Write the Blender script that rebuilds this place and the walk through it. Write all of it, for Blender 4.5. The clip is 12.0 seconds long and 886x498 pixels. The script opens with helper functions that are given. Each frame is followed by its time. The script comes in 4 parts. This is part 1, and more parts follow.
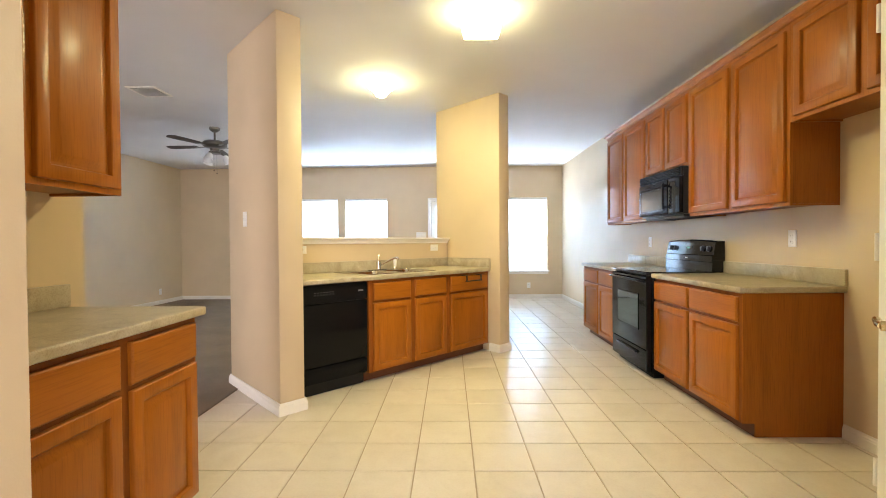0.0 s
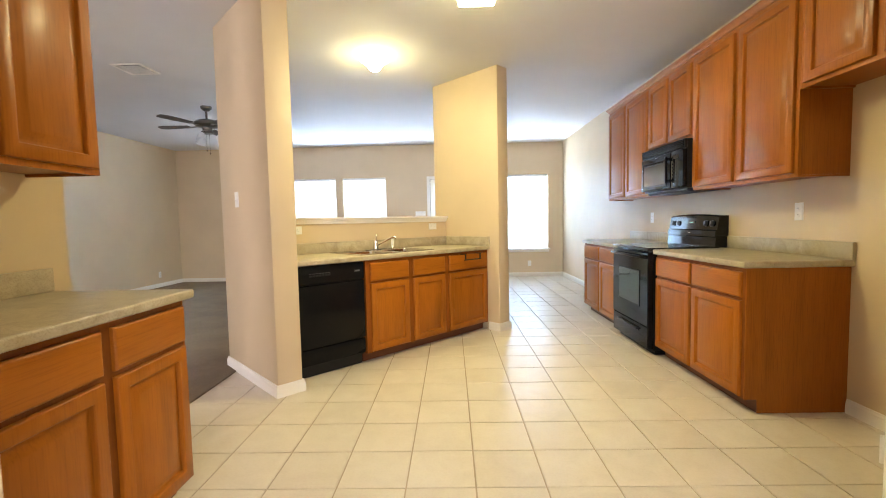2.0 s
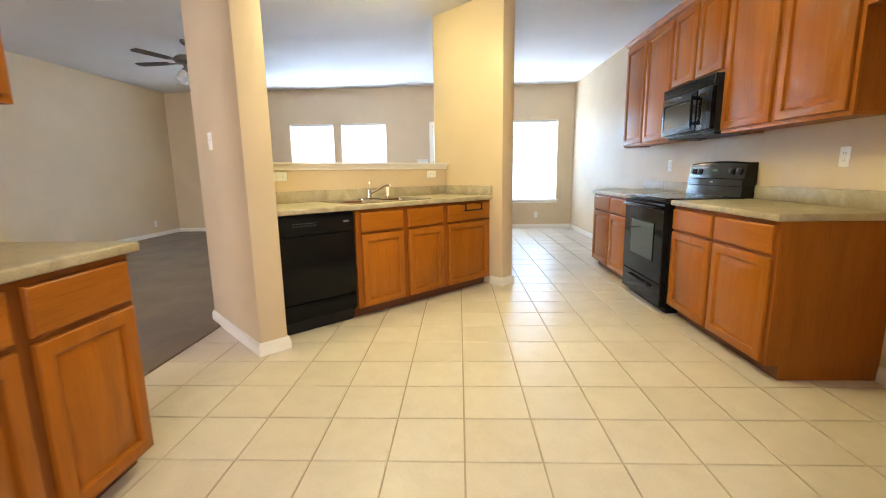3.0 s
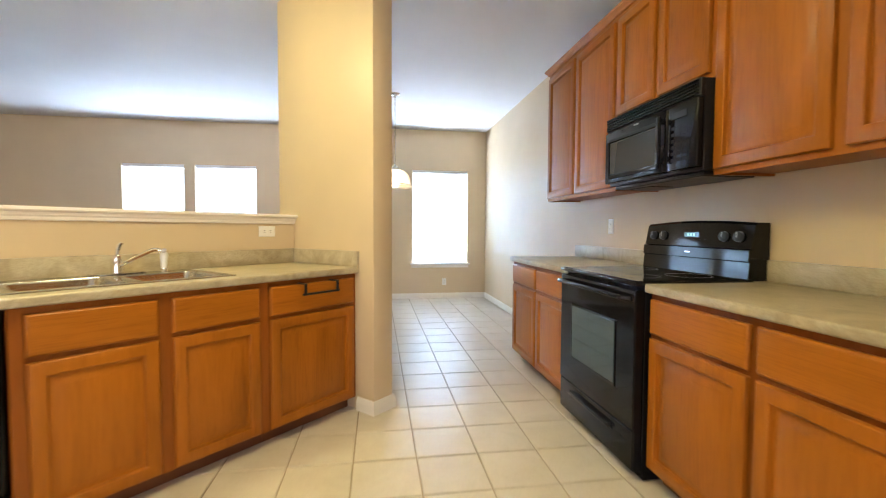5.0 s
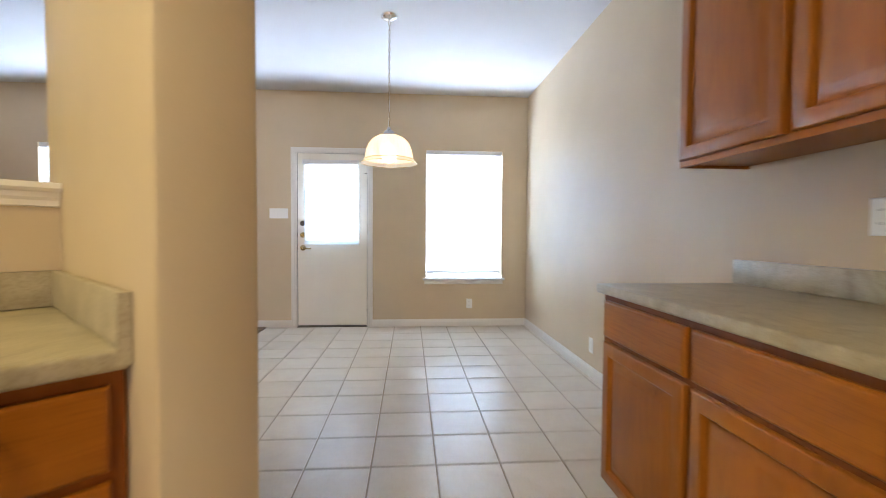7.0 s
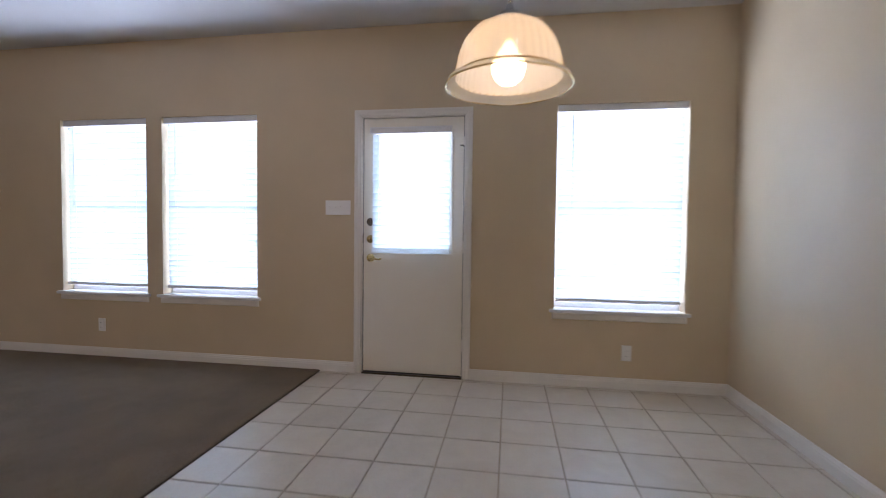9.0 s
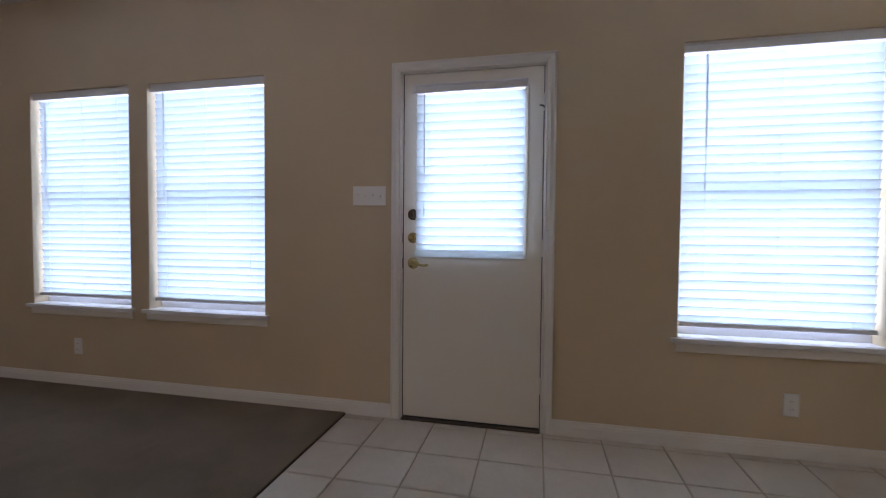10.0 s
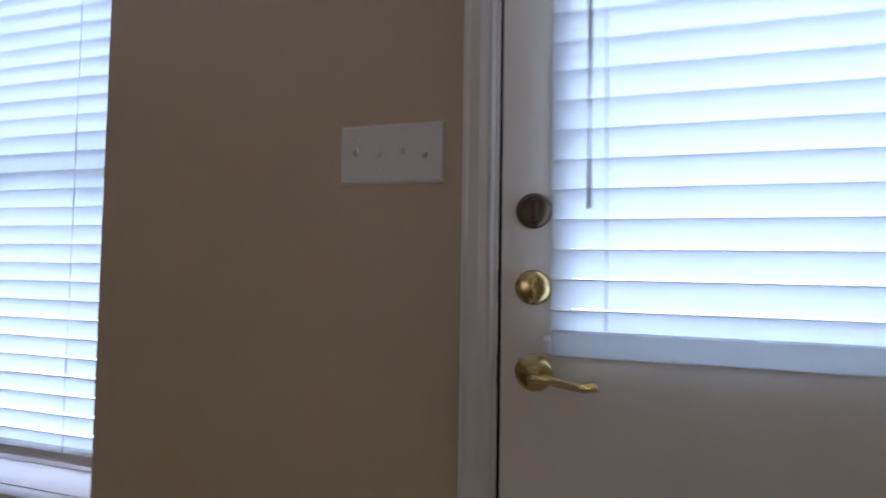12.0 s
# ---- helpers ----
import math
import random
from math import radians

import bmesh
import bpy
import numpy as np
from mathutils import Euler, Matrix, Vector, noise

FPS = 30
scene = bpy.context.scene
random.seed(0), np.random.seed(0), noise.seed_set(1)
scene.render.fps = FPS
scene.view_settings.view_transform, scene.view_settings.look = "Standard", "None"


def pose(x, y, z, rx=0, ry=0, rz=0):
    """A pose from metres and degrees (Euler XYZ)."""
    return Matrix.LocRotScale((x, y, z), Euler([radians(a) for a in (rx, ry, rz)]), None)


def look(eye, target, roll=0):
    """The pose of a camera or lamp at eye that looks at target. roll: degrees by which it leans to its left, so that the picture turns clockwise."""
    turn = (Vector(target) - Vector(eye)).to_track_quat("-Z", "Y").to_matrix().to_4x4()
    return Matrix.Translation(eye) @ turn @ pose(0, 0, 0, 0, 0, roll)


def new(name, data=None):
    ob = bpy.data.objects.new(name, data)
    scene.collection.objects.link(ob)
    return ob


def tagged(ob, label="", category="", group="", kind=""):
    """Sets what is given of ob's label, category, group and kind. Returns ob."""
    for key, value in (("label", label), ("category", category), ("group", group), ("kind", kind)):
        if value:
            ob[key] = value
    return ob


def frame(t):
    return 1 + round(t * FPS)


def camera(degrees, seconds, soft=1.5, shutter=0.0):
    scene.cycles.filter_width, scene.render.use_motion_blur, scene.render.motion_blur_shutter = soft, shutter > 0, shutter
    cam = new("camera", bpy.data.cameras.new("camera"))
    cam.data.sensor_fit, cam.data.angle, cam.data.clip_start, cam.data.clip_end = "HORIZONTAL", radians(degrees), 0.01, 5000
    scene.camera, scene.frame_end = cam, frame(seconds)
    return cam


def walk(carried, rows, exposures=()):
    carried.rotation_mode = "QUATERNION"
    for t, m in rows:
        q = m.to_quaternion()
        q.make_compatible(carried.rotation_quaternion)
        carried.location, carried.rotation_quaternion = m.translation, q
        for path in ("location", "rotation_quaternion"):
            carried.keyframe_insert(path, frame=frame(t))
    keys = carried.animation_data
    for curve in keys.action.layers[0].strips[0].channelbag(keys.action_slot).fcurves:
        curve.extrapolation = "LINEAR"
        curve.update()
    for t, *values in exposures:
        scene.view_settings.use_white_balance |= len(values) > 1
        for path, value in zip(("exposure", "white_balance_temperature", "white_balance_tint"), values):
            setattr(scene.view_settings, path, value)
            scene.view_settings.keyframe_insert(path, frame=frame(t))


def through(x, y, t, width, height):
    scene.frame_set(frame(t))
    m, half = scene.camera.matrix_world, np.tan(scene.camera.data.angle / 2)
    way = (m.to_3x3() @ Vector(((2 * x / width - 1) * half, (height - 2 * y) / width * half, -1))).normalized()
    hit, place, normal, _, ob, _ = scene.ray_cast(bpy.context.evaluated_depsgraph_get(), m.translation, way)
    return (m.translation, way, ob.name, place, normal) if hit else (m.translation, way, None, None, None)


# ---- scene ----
cam = camera(91.2, 12.0, soft=0.95, shutter=0.5)
PATH = [
    (0, (0.440, 0.268, 1.170), (0.406, 2.268, 1.140), -0.4),
    (0.5, (0.434, 0.276, 1.173), (0.406, 2.275, 1.123), -0.5),
    (1, (0.439, 0.277, 1.174), (0.413, 2.276, 1.103), -0.8),
    (1.5, (0.451, 0.286, 1.176), (0.418, 2.284, 1.100), -0.9),
    (2, (0.471, 0.338, 1.161), (0.429, 2.334, 1.036), -1.2),
    (2.5, (0.514, 0.456, 1.148), (0.450, 2.446, 0.956), -1.0),
    (3, (0.542, 0.623, 1.128), (0.466, 2.591, 0.780), -0.9),
    (3.5, (0.588, 0.958, 1.118), (0.699, 2.941, 0.887), -0.4),
    (3.7, (0.625, 1.103, 1.123), (0.853, 3.074, 0.876), -1.6),
    (5.3, (1.076, 2.509, 1.131), (1.368, 4.487, 1.075), 0.3),
    (5.5, (1.131, 2.698, 1.133), (1.378, 4.683, 1.090), 0.8),
    (6, (1.226, 3.182, 1.122), (1.434, 5.171, 1.096), 1.7),
    (6.5, (1.297, 3.666, 1.106), (1.532, 5.647, 0.963), -0.1),
    (6.7, (1.320, 3.858, 1.100), (1.526, 5.844, 1.001), -0.1),
    (8.3, (1.426, 5.366, 1.093), (1.246, 7.357, 1.059), 2.0),
    (8.5, (1.362, 5.550, 1.107), (1.114, 7.534, 1.066), 1.8),
    (9, (1.204, 5.981, 1.131), (0.901, 7.956, 1.060), 0.7),
    (9.5, (1.033, 6.428, 1.116), (0.594, 8.378, 1.043), 0.4),
    (10, (0.819, 6.859, 1.098), (0.396, 8.812, 1.034), 0.5),
    (10.5, (0.634, 7.286, 1.076), (0.279, 9.251, 0.966), -0.5),
    (11, (0.461, 7.736, 1.105), (0.021, 9.686, 1.038), -0.8),
    (11.5, (0.257, 8.131, 1.137), (-0.096, 10.099, 1.194), -2.2),
    (12, (0.131, 8.531, 1.119), (-0.345, 10.472, 1.189), 0.9),
]
EXPOSURES = [(0, 0.52, 6500, 14), (3.7, 0.47, 6500, 14), (5.5, 0.34, 6500, 16), (6.0, 0.31, 6500, 17), (6.5, 0.20, 6500, 18), (7.5, -0.25, 6550, 19), (8.5, -0.72, 6600, 23), (9.0, -1.12, 6630, 26), (10.0, -1.73, 6650, 27), (10.5, -1.79, 6650, 27), (11.5, -1.67, 6600, 29), (12.0, -1.97, 6620, 28)]
walk(cam, [(t, look(eye, target, roll)) for t, eye, target, roll in PATH], EXPOSURES)

# ---- world and light ----
world = bpy.data.worlds.new("world")
scene.world = world
world.use_nodes = True
wn = world.node_tree
sky = wn.nodes.new("ShaderNodeTexSky")
sky.sky_type, sky.sun_disc, sky.sun_elevation, sky.sun_rotation = "NISHITA", False, radians(48), radians(257)
wn.links.new(sky.outputs[0], wn.nodes["Background"].inputs[0])
wn.nodes["Background"].inputs[1].default_value = 0.12
sun = new("sun", bpy.data.lights.new("sun", "SUN"))
sun.data.energy, sun.data.angle, sun.data.color = 3.0, radians(0.5), (1, 0.95, 0.88)
sun.matrix_world = look((0, 0, 30), (26, 6, 0))

DAY = 162.0        # watts a square metre of window
LAMP = 152.0       # glow of the ceiling lamps


def window_light(x0, x1, z0, z1, y, way=-1, part_of=1.0, tint=(0.59, 0.755, 1.0)):
    """Sky light in a window's opening."""
    l = bpy.data.lights.new("window_light", "AREA")
    l.shape, l.size, l.size_y = "RECTANGLE", x1 - x0, z1 - z0
    l.energy, l.color = DAY * part_of * (x1 - x0) * (z1 - z0), tint
    ob = new("window_light", l)
    ob.matrix_world = look(((x0 + x1) / 2, y, (z0 + z1) / 2), ((x0 + x1) / 2, y + way, (z0 + z1) / 2))
    return ob


# ---- materials ----
def nodes(name, rough=0.5, metal=0.0, color=(0.8, 0.8, 0.8)):
    m = bpy.data.materials.new(name)
    m.use_nodes = True
    t = m.node_tree
    b = t.nodes["Principled BSDF"]
    b.inputs["Base Color"].default_value = (*color, 1)
    b.inputs["Roughness"].default_value = rough
    b.inputs["Metallic"].default_value = metal
    return m, t, b


def ramp(t, source, stops):
    r = t.nodes.new("ShaderNodeValToRGB")
    r.color_ramp.elements[0].position, r.color_ramp.elements[0].color = stops[0][0], (*stops[0][1], 1)
    r.color_ramp.elements[1].position, r.color_ramp.elements[1].color = stops[-1][0], (*stops[-1][1], 1)
    for p, c in stops[1:-1]:
        r.color_ramp.elements.new(p).color = (*c, 1)
    t.links.new(source, r.inputs[0])
    return r.outputs[0]


def coords(t, scale=(1, 1, 1), per_object=False, kind="Object"):
    tc = t.nodes.new("ShaderNodeTexCoord")
    mp = t.nodes.new("ShaderNodeMapping")
    mp.inputs["Scale"].default_value = scale
    t.links.new(tc.outputs[kind], mp.inputs[0])
    if per_object:
        oi = t.nodes.new("ShaderNodeObjectInfo")
        mu = t.nodes.new("ShaderNodeVectorMath")
        mu.operation = "SCALE"
        mu.inputs[0].default_value = (37, 19, 53)
        t.links.new(oi.outputs["Random"], mu.inputs["Scale"])
        t.links.new(mu.outputs[0], mp.inputs["Location"])
    return mp.outputs[0]


def noise_tex(t, vec, scale, detail=4, rough=0.55, distort=0.0):
    n = t.nodes.new("ShaderNodeTexNoise")
    n.inputs["Scale"].default_value, n.inputs["Detail"].default_value = scale, detail
    n.inputs["Roughness"].default_value, n.inputs["Distortion"].default_value = rough, distort
    t.links.new(vec, n.inputs["Vector"])
    return n.outputs["Fac"]


def mixed(t, fac, a, b, mode="MIX"):
    m = t.nodes.new("ShaderNodeMix")
    m.data_type, m.blend_type = "RGBA", mode
    for s, v in ((m.inputs[0], fac), (m.inputs[6], a), (m.inputs[7], b)):
        if isinstance(v, (float, int)):
            s.default_value = v
        elif isinstance(v, tuple):
            s.default_value = (*v, 1)
        else:
            t.links.new(v, s)
    return m.outputs[2]


def bump(t, b, height, strength, dist):
    n = t.nodes.new("ShaderNodeBump")
    n.inputs["Strength"].default_value, n.inputs["Distance"].default_value = strength, dist
    t.links.new(height, n.inputs["Height"])
    t.links.new(n.outputs[0], b.inputs["Normal"])


def ranged(t, v, lo, hi):
    n = t.nodes.new("ShaderNodeMapRange")
    n.inputs["To Min"].default_value, n.inputs["To Max"].default_value = lo, hi
    t.links.new(v, n.inputs["Value"])
    return n.outputs[0]


def paint(name, color, rough=0.6, grain=140, amount=0.25, stain=0.05):
    """Rolled wall paint: orange-peel relief, faint uneven patches."""
    m, t, b = nodes(name, rough, 0, color)
    v = coords(t)
    dark = tuple(c * (1 - stain) for c in color)
    lite = tuple(min(1, c * (1 + stain)) for c in color)
    t.links.new(ramp(t, noise_tex(t, v, 1.3, 3), [(0.3, dark), (0.7, lite)]), b.inputs["Base Color"])
    t.links.new(ranged(t, noise_tex(t, v, 3.1, 3), rough - 0.08, rough + 0.08), b.inputs["Roughness"])
    bump(t, b, noise_tex(t, v, grain, 3), amount, 0.0015)
    return m


def wood(name, base, vertical=True):
    """Honey-stained oak with long grain, pores and a satin varnish."""
    m, t, b = nodes(name, 0.3)
    s = (5, 5, 0.6) if vertical else (0.6, 5, 5)
    v = coords(t, s, True)
    broad = noise_tex(t, v, 1.0, 5, 0.6, 1.6)
    col = ramp(t, broad, [(0.25, tuple(c * 0.76 for c in base)), (0.5, base), (0.78, tuple(min(1, c * 1.15) for c in base))])
    fs = (170, 170, 7) if vertical else (7, 170, 170)
    fine = noise_tex(t, coords(t, fs, True), 1.0, 3, 0.6)
    pores = ramp(t, fine, [(0.34, (0.66, 0.58, 0.50)), (0.52, (1, 1, 1))])
    oi = t.nodes.new("ShaderNodeObjectInfo")
    tone = ramp(t, oi.outputs["Random"], [(0, (0.88, 0.86, 0.84)), (1, (1.0, 1.0, 1.0))])
    t.links.new(mixed(t, 1.0, mixed(t, 0.45, col, pores, "MULTIPLY"), tone, "MULTIPLY"), b.inputs["Base Color"])
    t.links.new(ranged(t, broad, 0.32, 0.44), b.inputs["Roughness"])
    b.inputs["Coat Weight"].default_value, b.inputs["Coat Roughness"].default_value = 0.14, 0.2
    b.inputs["Specular IOR Level"].default_value = 0.22
    bump(t, b, fine, 0.16, 0.0006)
    return m


OAK = (0.378, 0.119, 0.0085)
WOOD_V, WOOD_H = wood("oak_upright", OAK, True), wood("oak_flat", OAK, False)
# base cabinet frame oak, darkened: shade of the door gaps put into the colour
WOOD_FRAME_SHADE = wood("oak_frame_gap_shade", (0.25, 0.07, 0.008), True)
WOOD_SIDE = wood("oak_veneer_side", (0.345, 0.105, 0.009), True)
WALL = paint("beige_wall_paint", (0.62, 0.491, 0.32), 0.46)
CEIL = paint("ceiling_paint", (0.67, 0.655, 0.635), 0.8, 60, 0.5, 0.03)
TRIM = paint("white_trim_paint", (0.81, 0.77, 0.70), 0.35, 200, 0.05, 0.03)
DOOR_WHITE = paint("white_door_paint", (0.84, 0.79, 0.68), 0.38, 90, 0.1, 0.03)
PLASTIC = paint("white_plastic", (0.82, 0.81, 0.77), 0.3, 300, 0.02, 0.01)


def make_tile():
    m, t, b = nodes("glazed_floor_tile", 0.25)
    v = coords(t, (1, 1, 1), True)
    big = noise_tex(t, v, 5.0, 5, 0.6, 0.6)
    col = ramp(t, big, [(0.28, (0.625, 0.55, 0.45)), (0.5, (0.67, 0.595, 0.49)), (0.72, (0.705, 0.635, 0.53))])
    speck = ramp(t, noise_tex(t, v, 90, 2), [(0.35, (0.88, 0.85, 0.8)), (0.55, (1, 1, 1))])
    oi = t.nodes.new("ShaderNodeObjectInfo")
    tone = ramp(t, oi.outputs["Random"], [(0, (0.93, 0.92, 0.9)), (1, (1, 1, 1))])
    t.links.new(mixed(t, 1.0, mixed(t, 0.3, col, speck, "MULTIPLY"), tone, "MULTIPLY"), b.inputs["Base Color"])
    t.links.new(ranged(t, noise_tex(t, v, 9, 4), 0.28, 0.35), b.inputs["Roughness"])
    bump(t, b, noise_tex(t, v, 14, 4), 0.06, 0.003)
    return m


TILE = make_tile()
GROUT = paint("sanded_grout", (0.42, 0.335, 0.235), 0.9, 500, 0.4, 0.15)


def make_carpet():
    m, t, b = nodes("cut_pile_carpet", 0.95)
    v = coords(t)
    pile = noise_tex(t, v, 260, 3, 0.7)
    tread = noise_tex(t, v, 2.6, 5, 0.6, 0.25)
    a = ramp(t, pile, [(0.3, (0.158, 0.112, 0.066)), (0.7, (0.335, 0.238, 0.143))])
    c = ramp(t, tread, [(0.38, (0.8, 0.8, 0.8)), (0.62, (1, 1, 1))])
    t.links.new(mixed(t, 1.0, a, c, "MULTIPLY"), b.inputs["Base Color"])
    b.inputs["Sheen Weight"].default_value = 0.08
    bump(t, b, pile, 0.9, 0.012)
    return m


CARPET = make_carpet()


def make_laminate():
    m, t, b = nodes("stone_laminate", 0.32)
    v = coords(t, (1, 1, 1), True)
    cloud = noise_tex(t, v, 7, 6, 0.62, 1.4)
    col = ramp(t, cloud, [(0.26, (0.285, 0.228, 0.148)), (0.46, (0.405, 0.340, 0.232)), (0.62, (0.465, 0.398, 0.282)), (0.8, (0.56, 0.482, 0.36))])
    speck = ramp(t, noise_tex(t, v, 160, 2), [(0.36, (0.78, 0.76, 0.72)), (0.52, (1, 1, 1))])
    t.links.new(mixed(t, 0.7, col, speck, "MULTIPLY"), b.inputs["Base Color"])
    t.links.new(ranged(t, cloud, 0.31, 0.42), b.inputs["Roughness"])
    bump(t, b, noise_tex(t, v, 220, 2), 0.05, 0.0006)
    return m


LAMINATE = make_laminate()


def gloss(name, color, rough, metal=0.0, smudge=0.08, coat=0.0, spec=0.5):
    m, t, b = nodes(name, rough, metal, color)
    b.inputs["Specular IOR Level"].default_value = spec
    v = coords(t)
    t.links.new(ranged(t, noise_tex(t, v, 11, 4, 0.6, 0.5), max(0.02, rough - smudge), rough + smudge), b.inputs["Roughness"])
    b.inputs["Coat Weight"].default_value = coat
    return m


BLACK = gloss("black_enamel", (0.006, 0.006, 0.007), 0.09, 0, 0.05, 0.0, 0.14)
BLACK_GLASS = gloss("black_glass", (0.005, 0.005, 0.006), 0.06, 0, 0.03, 0.0, 0.38)
BLACK_PLASTIC = gloss("black_plastic", (0.010, 0.010, 0.011), 0.4, 0, 0.08, 0.0, 0.3)
BLACK_IRON = gloss("black_iron", (0.014, 0.013, 0.012), 0.5, 0.3)
OVEN_PANE = gloss("oven_window_glass", (0.022, 0.052, 0.056), 0.04, 0, 0.02, 0.0, 0.9)
MW_PANE = gloss("microwave_window", (0.03, 0.033, 0.038), 0.12, 0, 0.05, 0.0, 0.5)
GREY_PRINT = gloss("grey_print", (0.16, 0.16, 0.165), 0.5)
STEEL = gloss("brushed_steel", (0.58, 0.57, 0.55), 0.2, 1.0, 0.04)
CHROME = gloss("chrome", (0.75, 0.75, 0.76), 0.12, 1.0, 0.06)
BRASS = gloss("polished_brass", (0.60, 0.48, 0.23), 0.2, 1.0, 0.1)
BRONZE = gloss("dark_bronze", (0.10, 0.075, 0.05), 0.35, 0.8)
NICKEL = gloss("pewter_nickel", (0.16, 0.145, 0.13), 0.3, 0.9)
FAN_WOOD = gloss("dark_fan_blade", (0.06, 0.045, 0.035), 0.45)
DARK = gloss("dark_gap", (0.02, 0.017, 0.014), 0.7)
VINYL = gloss("white_vinyl", (0.80, 0.80, 0.80), 0.4)
# one even brown, much darker than the oak
TOEKICK = gloss("dark_toe_kick", (0.13, 0.04, 0.012), 0.5)


def glow(name, color, strength, body=(0.9, 0.88, 0.82)):
    m, t, b = nodes(name, 0.35, 0, body)
    b.inputs["Emission Color"].default_value = (*color, 1)
    b.inputs["Emission Strength"].default_value = strength
    return m


LAMP_GLASS = glow("lit_ceiling_glass", (1.0, 0.915, 0.45), LAMP * 0.12)
LAMP_BASE = glow("lit_lamp_bottom", (1.0, 0.915, 0.45), LAMP)
LED = glow("green_clock_figure", (0.10, 0.85, 0.45), 0.12, (0.02, 0.05, 0.03))
BULB = glow("lit_bulb", (1.0, 0.74, 0.44), 28)


def make_clear(name, tint, rough=0.03):
    m, t, b = nodes(name, rough, 0, tint)
    b.inputs["Transmission Weight"].default_value, b.inputs["IOR"].default_value = 1.0, 1.45
    return m


GLASS = make_clear("window_glass", (0.95, 0.98, 0.98))


def make_thin(name, color, through, rough):
    """White stuff that lets some light through."""
    m, t, b = nodes(name, rough, 0, color)
    tr = t.nodes.new("ShaderNodeBsdfTranslucent")
    tr.inputs[0].default_value = (*color, 1)
    mx = t.nodes.new("ShaderNodeMixShader")
    mx.inputs[0].default_value = through
    out = t.nodes["Material Output"]
    t.links.new(b.outputs[0], mx.inputs[1])
    t.links.new(tr.outputs[0], mx.inputs[2])
    t.links.new(mx.outputs[0], out.inputs[0])
    return m


SLAT = make_thin("white_blind_slat", (0.828, 0.888, 0.906), 0.47, 0.45)


def make_shade(name, color, clear, rough):
    """Pressed lamp glass: part see-through, part glowing, with a gloss."""
    m, t, b = nodes(name, rough, 0, color)
    tr = t.nodes.new("ShaderNodeBsdfTranslucent")
    tr.inputs[0].default_value = (*color, 1)
    cl = t.nodes.new("ShaderNodeBsdfTransparent")
    cl.inputs[0].default_value = (*color, 1)
    m1, m2 = t.nodes.new("ShaderNodeMixShader"), t.nodes.new("ShaderNodeMixShader")
    m1.inputs[0].default_value, m2.inputs[0].default_value = 0.55, clear
    t.links.new(b.outputs[0], m1.inputs[1])
    t.links.new(tr.outputs[0], m1.inputs[2])
    t.links.new(m1.outputs[0], m2.inputs[1])
    t.links.new(cl.outputs[0], m2.inputs[2])
    t.links.new(m2.outputs[0], t.nodes["Material Output"].inputs[0])
    return m


SHADE_GLASS = make_shade("ribbed_shade_glass", (0.95, 0.93, 0.88), 0.40, 0.15)
SHADE_RIM = make_shade("flared_rim_glass", (0.96, 0.92, 0.82), 0.55, 0.06)
FAN_GLASS = make_thin("frosted_fan_glass", (0.85, 0.85, 0.85), 0.4, 0.2)


# ---- building blocks ----
def mesh_of(bm, name, mat, smooth=False):
    me = bpy.data.meshes.new(name)
    bmesh.ops.recalc_face_normals(bm, faces=bm.faces[:])
    bm.to_mesh(me)
    bm.free()
    me.materials.append(mat)
    if smooth:
        me.polygons.foreach_set("use_smooth", [True] * len(me.polygons))
        me.set_sharp_from_angle(angle=radians(35))
    return me


def part(name, bm, mat, parent, label="", smooth=True):
    """One mesh under a thing or under a part."""
    ob = new(name, mesh_of(bm, name, mat, smooth))
    ob.parent = parent
    return tagged(ob, label)


def thing(name, m, label, category, group="", kind=""):
    ob = new(name)
    ob.empty_display_size = 0.1
    ob.matrix_world = m
    return tagged(ob, label, category, group, kind)


def built(name, bm, mat, m=None, label="", category="", kind="structure", smooth=False):
    ob = new(name, mesh_of(bm, name, mat, smooth))
    if m is not None:
        ob.matrix_world = m
    return tagged(ob, label, category, "", kind)


def bx(bm, a, b, bevel=0.0, seg=1):
    r = bmesh.ops.create_cube(bm, size=1)
    vs = r["verts"]
    for v in vs:
        v.co = [a[i] + (b[i] - a[i]) * (v.co[i] + 0.5) for i in range(3)]
    if bevel:
        es = list({e for v in vs for e in v.link_edges})
        bmesh.ops.bevel(bm, geom=es, offset=bevel, segments=seg, affect="EDGES", profile=0.5)
    return bm


def box(a, b, bevel=0.0, seg=1):
    return bx(bmesh.new(), a, b, bevel, seg)


def cyl(bm, p0, p1, r0, r1=None, seg=16):
    p0, p1 = Vector(p0), Vector(p1)
    d = p1 - p0
    m = Matrix.Translation((p0 + p1) / 2) @ d.to_track_quat("Z", "Y").to_matrix().to_4x4()
    bmesh.ops.create_cone(bm, cap_ends=True, segments=seg, radius1=r0, radius2=r0 if r1 is None else r1, depth=d.length, matrix=m)
    return bm


